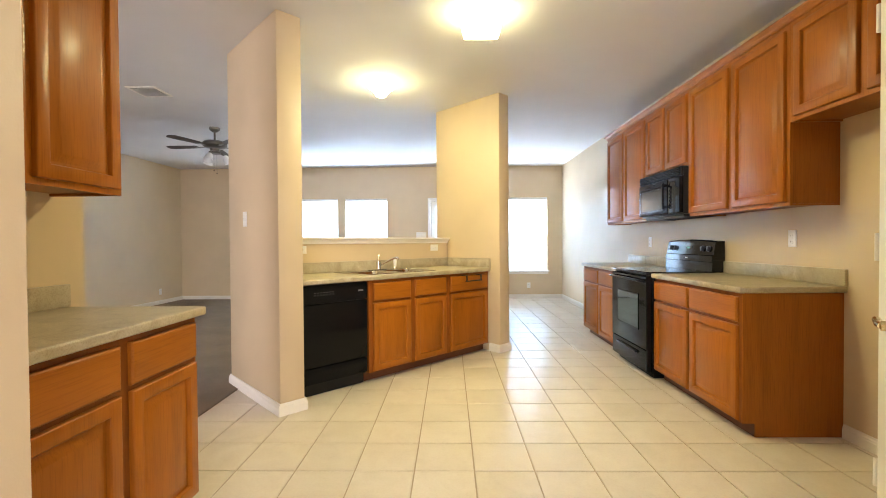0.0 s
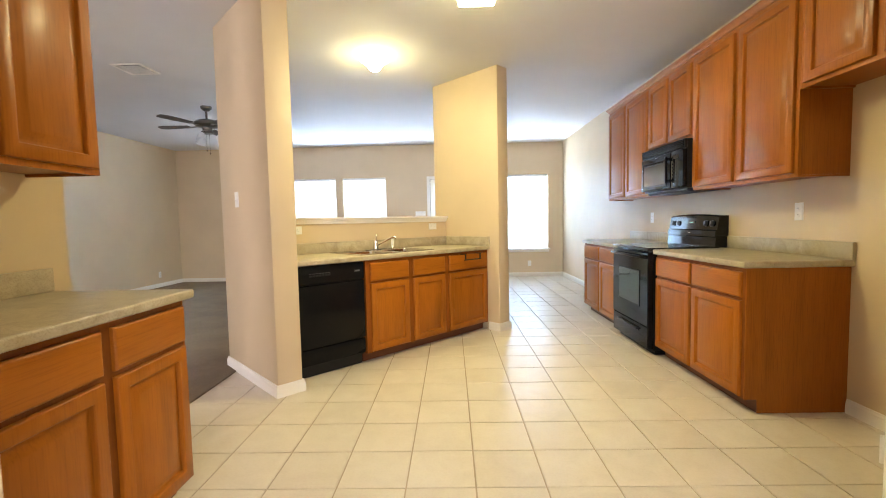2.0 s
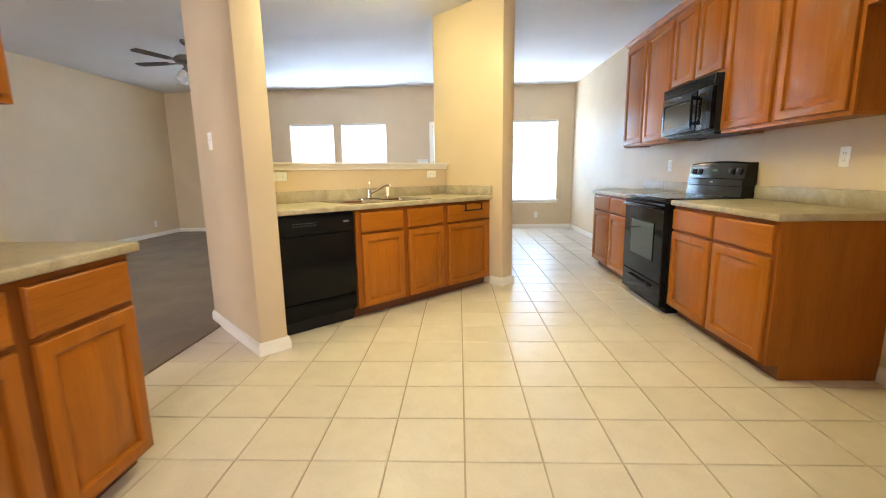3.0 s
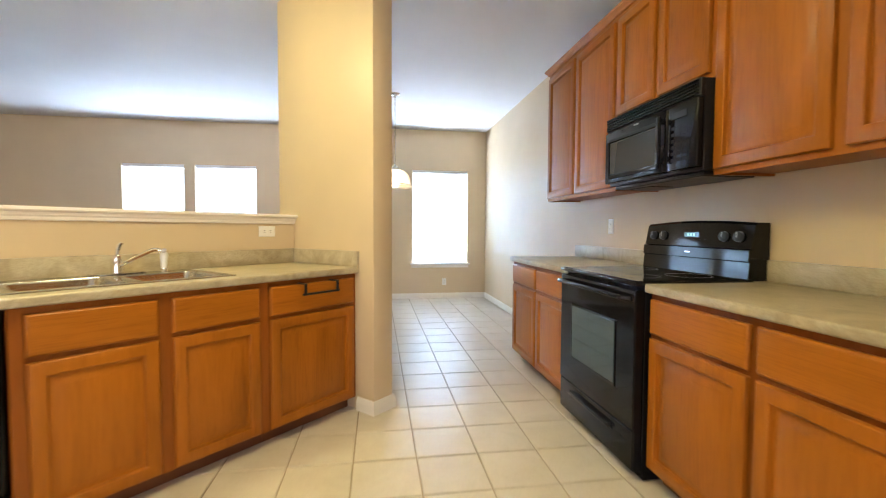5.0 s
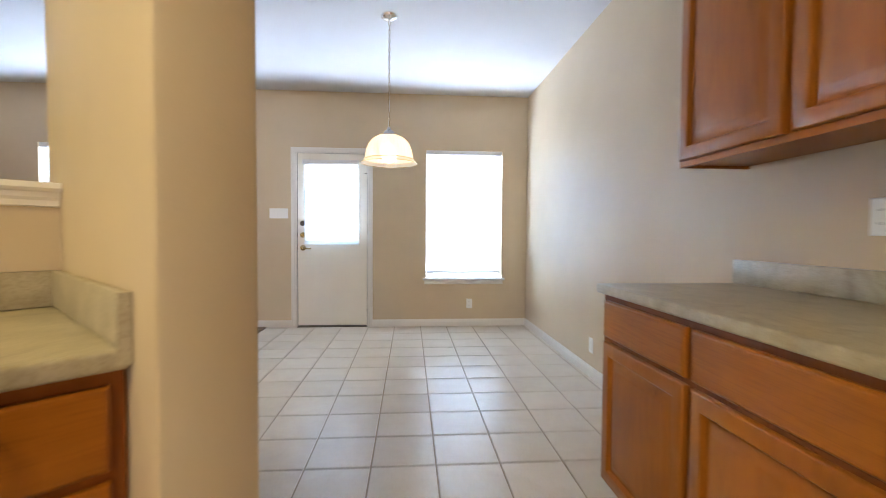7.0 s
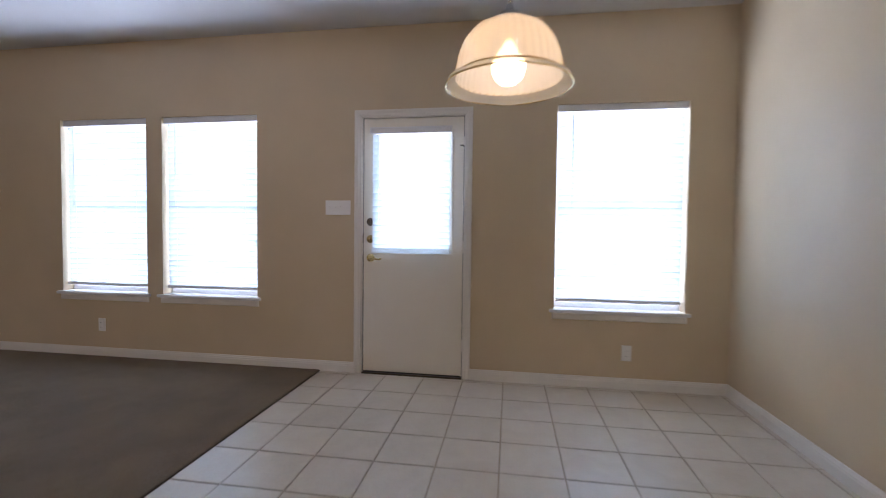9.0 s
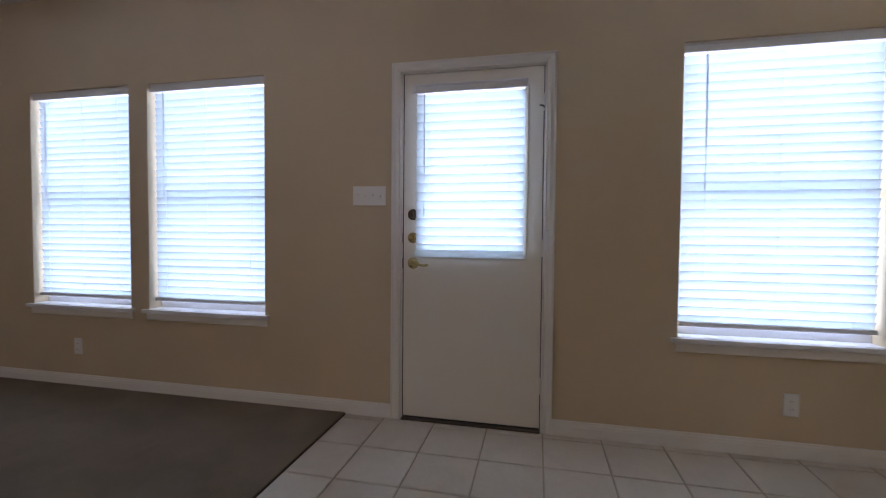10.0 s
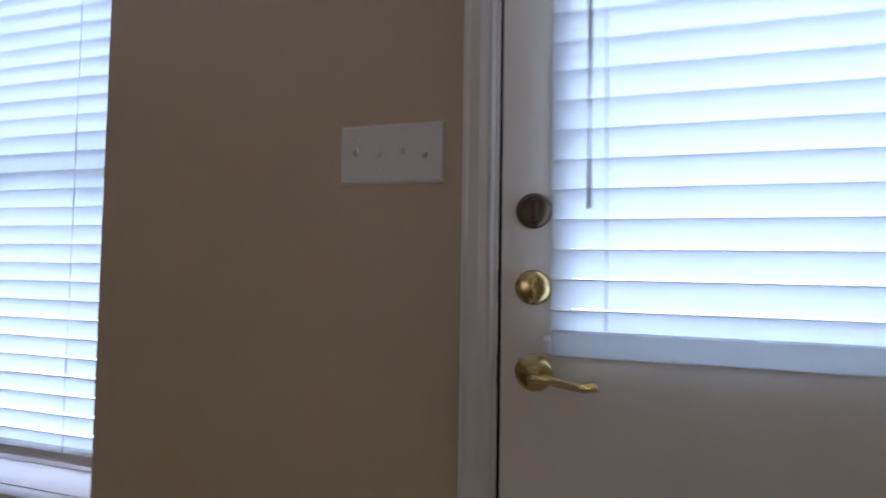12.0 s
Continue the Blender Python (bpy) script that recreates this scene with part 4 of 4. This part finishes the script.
part("canopy", lathe(bmesh.new(), [(0, H - 0.0005), (0.064, H - 0.0005), (0.06, H - 0.014), (0.035, H - 0.03), (0.012, H - 0.036), (0, H - 0.036)], 28), CHROME, pd)
for k in range(26):
    z = H - 0.04 - k * 0.0325
    tor = bmesh.new()
    pts = [(0.007 * math.cos(a), 0.0, z - 0.0165 + 0.021 * math.sin(a)) for a in [2 * math.pi * i / 10 for i in range(11)]]
    if k % 2:
        pts = [(y, x, q) for x, y, q in pts]
    part("chain_link", tube(tor, pts, 0.002, 5), BRASS, pd)
part("cord", tube(bmesh.new(), [(0.004 * math.sin(k * 1.1), 0.004 * math.cos(k * 1.1), H - 0.03 - k * 0.08) for k in range(11)], 0.0024, 6), VINYL, pd, "pale lamp cord")
part("cap", lathe(bmesh.new(), [(0, 1.91), (0.012, 1.91), (0.016, 1.89), (0.036, 1.878), (0.046, 1.855), (0.05, 1.848), (0, 1.846)], 28), STEEL, pd, "satin metal cap")
sh = part("shade", lathe(bmesh.new(), [(0.046, 1.850), (0.085, 1.842), (0.125, 1.818), (0.155, 1.78), (0.172, 1.735), (0.18, 1.69), (0.185, 1.662), (0.181, 1.662), (0.176, 1.69), (0.168, 1.735), (0.151, 1.777), (0.122, 1.813), (0.083, 1.837), (0.046, 1.845)], 160), SHADE_GLASS, pd, "ribbed alabaster glass dome")
for v in sh.data.vertices:
    k = 1 + 0.006 * math.cos(40 * math.atan2(v.co.y, v.co.x)) * (math.hypot(v.co.x, v.co.y) > 0.05)
    v.co.x, v.co.y = v.co.x * k, v.co.y * k
bm = bmesh.new()
seg = 72
prof = [(0.181, 1.668, 0), (0.190, 1.662, 0.2), (0.204, 1.654, 0.5), (0.213, 1.647, 0.8), (0.217, 1.640, 1), (0.213, 1.637, 1), (0.206, 1.643, 0.8), (0.198, 1.649, 0.5), (0.187, 1.656, 0.2), (0.181, 1.662, 0)]
rings = [[bm.verts.new(((r + 0.003 * f * math.sin(7 * a)) * math.cos(a), (r + 0.003 * f * math.sin(7 * a)) * math.sin(a), z + 0.0035 * f * math.sin(7 * a))) for a in [2 * math.pi * i / seg for i in range(seg)]] for r, z, f in prof]
for k in range(len(rings)):
    a, b = rings[k], rings[(k + 1) % len(rings)]
    for i in range(seg):
        bm.faces.new([a[i], a[(i + 1) % seg], b[(i + 1) % seg], b[i]])
part("rim", bm, SHADE_RIM, pd, "flared amber-tinged glass rim")
part("rim_band", lathe(bmesh.new(), [(0.184, 1.669), (0.186, 1.668), (0.186, 1.665), (0.184, 1.663), (0.184, 1.669)], 48), BRASS, pd, "thin brass band")
part("rim_edge", lathe(bmesh.new(), [(0.2135, 1.6385), (0.2165, 1.6375), (0.217, 1.635), (0.214, 1.634), (0.2125, 1.636), (0.2135, 1.6385)], 72), BRASS, pd, "gilded lower edge of the glass")
part("socket", lathe(bmesh.new(), [(0, 1.845), (0.02, 1.845), (0.02, 1.785), (0, 1.785)], 20), BRASS, pd)
part("bulb", lathe(bmesh.new(), [(0, 1.785), (0.016, 1.782), (0.024, 1.765), (0.044, 1.742), (0.056, 1.715), (0.057, 1.69), (0.048, 1.665), (0.03, 1.648), (0, 1.642)], 28), BULB, pd, "lit frosted globe bulb")

fan = thing("ceiling_fan", pose(-2.74, 6.11, 0), "dark five-blade ceiling fan with three frosted lamp glasses", "ceiling fan")
part("canopy", lathe(bmesh.new(), [(0, H - 0.0005), (0.07, H - 0.0005), (0.066, H - 0.03), (0.03, H - 0.06), (0, H - 0.06)], 28), NICKEL, fan)
part("downrod", cyl(bmesh.new(), (0, 0, H - 0.055), (0, 0, 2.57), 0.013), NICKEL, fan)
part("motor", lathe(bmesh.new(), [(0, 2.575), (0.04, 2.572), (0.13, 2.555), (0.155, 2.53), (0.155, 2.50), (0.125, 2.475), (0.06, 2.465), (0.055, 2.43), (0.075, 2.415), (0.07, 2.39), (0, 2.385)], 36), NICKEL, fan, "pewter motor housing")
for k in range(5):
    a = radians(177 + 72 * k)
    m = pose(0, 0, 2.487, 0, 0, math.degrees(a))
    arm = part("blade_arm", bx(box((0.13, -0.02, -0.006), (0.25, 0.02, 0.0), 0.002), (0.22, -0.045, -0.006), (0.26, 0.045, 0.0), 0.002), NICKEL, fan)
    arm.matrix_local = m
    bm = bmesh.new()
    outline = [(0.235, -0.05), (0.5, -0.066), (0.62, -0.066), (0.655, -0.045), (0.665, 0), (0.655, 0.045), (0.62, 0.066), (0.5, 0.066), (0.235, 0.05)]
    lo = [bm.verts.new((x, y, 0.0005 + 0.07 * y)) for x, y in outline]
    hi = [bm.verts.new((x, y, 0.0065 + 0.07 * y)) for x, y in outline]
    bm.faces.new(lo)
    bm.faces.new(hi)
    for i in range(len(lo)):
        j = (i + 1) % len(lo)
        bm.faces.new([lo[i], lo[j], hi[j], hi[i]])
    part("blade", bm, FAN_WOOD, arm, "dark brown fan blade", False)
for k in range(3):
    a = radians(30 + 120 * k)
    dxy = Vector((math.cos(a), math.sin(a), 0))
    arm = part("lamp_arm", tube(bmesh.new(), [dxy * 0.04 + Vector((0, 0, 2.41)), dxy * 0.09 + Vector((0, 0, 2.40)), dxy * 0.115 + Vector((0, 0, 2.375))], 0.01, 8), NICKEL, fan)
    q = Matrix.Translation(dxy * 0.115 + Vector((0, 0, 2.375))) @ Matrix.Rotation(radians(-28), 4, Vector((-dxy.y, dxy.x, 0)))
    part("lamp_glass", lathe(bmesh.new(), [(0.02, 0), (0.034, -0.015), (0.046, -0.05), (0.05, -0.085), (0.064, -0.115), (0.06, -0.115), (0.046, -0.085), (0.042, -0.05), (0.03, -0.018), (0.018, -0.004)], 24, q), FAN_GLASS, arm, "frosted tulip glass")
for x, z in ((0.02, 2.13), (-0.02, 2.17)):
    ch = part("pull_chain", tube(bmesh.new(), [(x, 0.01, 2.39), (x, 0.01, z)], 0.0016, 5), NICKEL, fan)
    part("pull_knob", lathe(bmesh.new(), [(0, 0.012), (0.007, 0.006), (0.008, -0.004), (0, -0.012)], 12, Matrix.Translation((x, 0.01, z))), BRONZE, ch)

vent = thing("ceiling_vent", pose(-2.635, 4.69, H), "white louvred air register in the ceiling", "vent")
vf = sheet(cuts(-0.15, 0.15, -0.12, 0.12), cuts(-0.15, 0.15, -0.12, 0.12), outside([(-0.12, 0.12, -0.12, 0.12)]), -0.012, -0.0005, lambda u, q, t: (u, q, t))
part("frame", soften(vf, 0.004, 1), TRIM, vent)
part("backing", box((-0.12, -0.12, -0.004), (0.12, 0.12, -0.0008)), DARK, vent, "", False)
for k in range(9):
    s = part("slat", box((-0.12, -0.011, -0.001), (0.12, 0.011, 0.001)), TRIM, vent, "", False)
    s.matrix_local = pose(0, -0.104 + 0.026 * k, -0.0125, 38)


# ---- plates on the walls ----
def outlet(m, label="white duplex outlet with a plain cover plate", wide=False):
    """Cover plate with its back at y = 0, facing -y, centred."""
    ob = thing("wall_outlet", m, label, "outlet")
    w, h = (0.115, 0.07) if wide else (0.07, 0.115)
    part("plate", moved(stepped(w, h, [(0, 0), (0, 0.003), (0.004, 0.006), (0.006, 0.006)]), -w / 2, 0, -h / 2), PLASTIC, ob)
    for s in (-0.0205, 0.0205):
        cx, cz = (s, 0) if wide else (0, s)
        so = part("socket", lathe(bmesh.new(), [(0, 0.0055), (0.016, 0.0055), (0.0155, 0.0085), (0, 0.0085)], 20, pose(cx, 0, cz, 90)), PLASTIC, ob)
        for d in (-0.006, 0.006):
            p, q = (0, d) if wide else (d, 0)
            e = 0.0042
            lo, hi = ((cx + p - e, -0.009, cz + q - 0.001), (cx + p + e, -0.0083, cz + q + 0.001)) if wide else ((cx + p - 0.001, -0.009, cz + q - e), (cx + p + 0.001, -0.0083, cz + q + e))
            part("slot", box(lo, hi), DARK, so, "", False)
    part("screw", cyl(bmesh.new(), (0, -0.005, 0), (0, -0.0072, 0), 0.003, None, 10), PLASTIC, ob)
    return ob


def switch(m, gangs, label, flips):
    ob = thing("light_switch", m, label, "switch")
    w = 0.07 + 0.0465 * (gangs - 1)
    part("plate", moved(stepped(w, 0.115, [(0, 0), (0, 0.003), (0.004, 0.006), (0.006, 0.006)]), -w / 2, 0, -0.0575), PLASTIC, ob)
    for k in range(gangs):
        x = (k - (gangs - 1) / 2) * 0.0465
        t = part("toggle", box((-0.0045, -0.018, -0.006), (0.0045, -0.004, 0.006), 0.002), PLASTIC, ob, "small toggle")
        t.matrix_local = pose(x, 0, 0, 28 * flips[k], 0, 0)
        for z in (-0.03, 0.03):
            part("screw", cyl(bmesh.new(), (x, -0.005, z), (x, -0.0072, z), 0.003, None, 10), PLASTIC, ob)
    return ob


outlet(pose(-2.367, YF, 0.285), "white duplex outlet low under the window")
outlet(pose(2.066, YF, 0.268), "white duplex outlet low under the nook window")
outlet(pose(XR, 7.385, 0.245, 0, 0, -90), "white duplex outlet low on the nook wall")
outlet(pose(XR, 3.245, 1.180, 0, 0, -90), "white duplex outlet above the worktop")
outlet(pose(XR, 5.335, 1.158, 0, 0, -90), "white duplex outlet above the far worktop")
outlet(pose(XL, 8.62, 0.25, 0, 0, 90), "white duplex outlet low in the living room")
outlet(SINK @ pose(1.987, 0.79, 1.112), "white duplex outlet lying sideways under the ledge", True)
outlet(SINK @ pose(0.36, 0.79, 1.112), "white duplex outlet lying sideways beside the wing wall", True)
switch(pose(-0.165, YF, 1.329), 4, "white four-gang switch plate beside the back door", (-1, 0.4, -1, 1))
switch(SINK @ pose(-WW, 0.60, 1.36, 0, 0, -90), 1, "white single switch on the wing wall", (1,))

# ---- the closet door beside the start ----
hx, hy = 1.916, 1.735
ang = math.degrees(math.atan2(-0.585, -0.492))
cd = thing("door_2", pose(hx, hy, 0, 0, 0, ang), "white closet door standing open, brass lever", "door", "", "structure")
part("door_panel", box((0.0, -0.036, 0.012), (0.76, 0.0, 2.05), 0.002), DOOR_WHITE, cd, "white painted door panel")
for z in (0.375, 1.145, 1.915):
    part("hinge", cyl(box((-0.004, -0.034, z - 0.045), (0.0, -0.002, z + 0.045)), (-0.006, -0.04, z - 0.047), (-0.006, -0.04, z + 0.047), 0.007), TRIM, cd, "painted butt hinge")
lr = part("lever_rose", lathe(bmesh.new(), [(0, 0), (0.032, 0), (0.03, 0.008), (0.013, 0.014), (0.011, 0.046), (0, 0.046)], 24, pose(0.69, -0.036, 0.975, 90)), BRASS, cd, "polished brass lever handle")
part("lever", tube(bmesh.new(), [(0.69, -0.08, 0.975), (0.66, -0.084, 0.976), (0.62, -0.08, 0.971), (0.585, -0.082, 0.975)], 0.0085, 10), BRASS, lr)
for name, a, b in (("door_jamb", (1.924, 1.645, 0.0), (1.954, 1.795, 2.07)),):
    j = part(name, box(a, b, 0.003), TRIM, cd)
    j.matrix_local = cd.matrix_world.inverted()

# ---- floor tiles ----
P = 0.308
TX, TY = 0.252, 2.478
shared = {}


def tile_mesh(w, d):
    key = (round(w, 3), round(d, 3))
    if key not in shared:
        bm = bmesh.new()
        lo = [bm.verts.new(p) for p in ((0, 0, -0.0055), (w, 0, -0.0055), (w, d, -0.0055), (0, d, -0.0055))]
        e = 0.0025
        mid = [bm.verts.new(p) for p in ((0, 0, -0.0018), (w, 0, -0.0018), (w, d, -0.0018), (0, d, -0.0018))]
        hi = [bm.verts.new(p) for p in ((e, e, 0), (w - e, e, 0), (w - e, d - e, 0), (e, d - e, 0))]
        for a, b in ((lo, mid), (mid, hi)):
            for i in range(4):
                bm.faces.new([a[i], a[(i + 1) % 4], b[(i + 1) % 4], b[i]])
        bm.faces.new(hi)
        shared[key] = mesh_of(bm, "tile", TILE)
    return shared[key]


def on_tiles(x, y):
    """Whether floor is tiled there and in the open."""
    u, v = (x - SB[0]) * R2 + (y - SB[1]) * R2, -(x - SB[0]) * R2 + (y - SB[1]) * R2
    if -0.09 < u < 2.6 and v > 0.46 and y < 5.0 + (x < 0.3) * 0.6 and x < 0.9:
        return v > WL and x > XT2
    if y > 4.7 and x < XT2:
        return False
    return not (x > 2.3 and 3.03 < y < 5.7)


tiles = []
for i in range(-6, 9):
    for j in range(-13, 24):
        x0, y0 = TX + i * P, TY + j * P
        x1, y1 = x0 + P - 0.008, y0 + P - 0.008
        left = XT if y0 < 4.6 else XT2 + 0.008
        if y0 < 1.205:
            left = -1.40
        x0, x1, y1 = max(x0, left), min(x1, XR - 0.002), min(y1, YF - 0.002)
        if x1 - x0 < 0.012 or y1 - y0 < 0.012 or not on_tiles((x0 + x1) / 2, (y0 + y1) / 2):
            continue
        tiles.append((x0, y0, x1 - x0, y1 - y0))
near = [t for t in tiles if t[1] > 1.9][:300]
kept = set(near)
for x, y, w, d in near:
    ob = new("tile", tile_mesh(w, d))
    ob.parent = floor
    ob.matrix_local = pose(x, y, random.uniform(-0.0004, 0.0002), random.uniform(-0.12, 0.12), random.uniform(-0.12, 0.12), random.uniform(-0.1, 0.1))
verts, faces = [], []
for x, y, w, d in tiles:
    if (x, y, w, d) not in kept:
        n = len(verts)
        verts += [(x, y, -0.0055), (x + w, y, -0.0055), (x + w, y + d, -0.0055), (x, y + d, -0.0055), (x, y, 0), (x + w, y, 0), (x + w, y + d, 0), (x, y + d, 0)]
        faces += [(n + 4, n + 5, n + 6, n + 7)] + [(n + k, n + (k + 1) % 4, n + 4 + (k + 1) % 4, n + 4 + k) for k in range(4)]
me = bpy.data.meshes.new("tiles_rest")
me.from_pydata(verts, [], faces)
me.materials.append(TILE)
rest = new("tile_field", me)
rest.parent = floor
tagged(rest, "cream glazed floor tiles", "", "", "stuff")
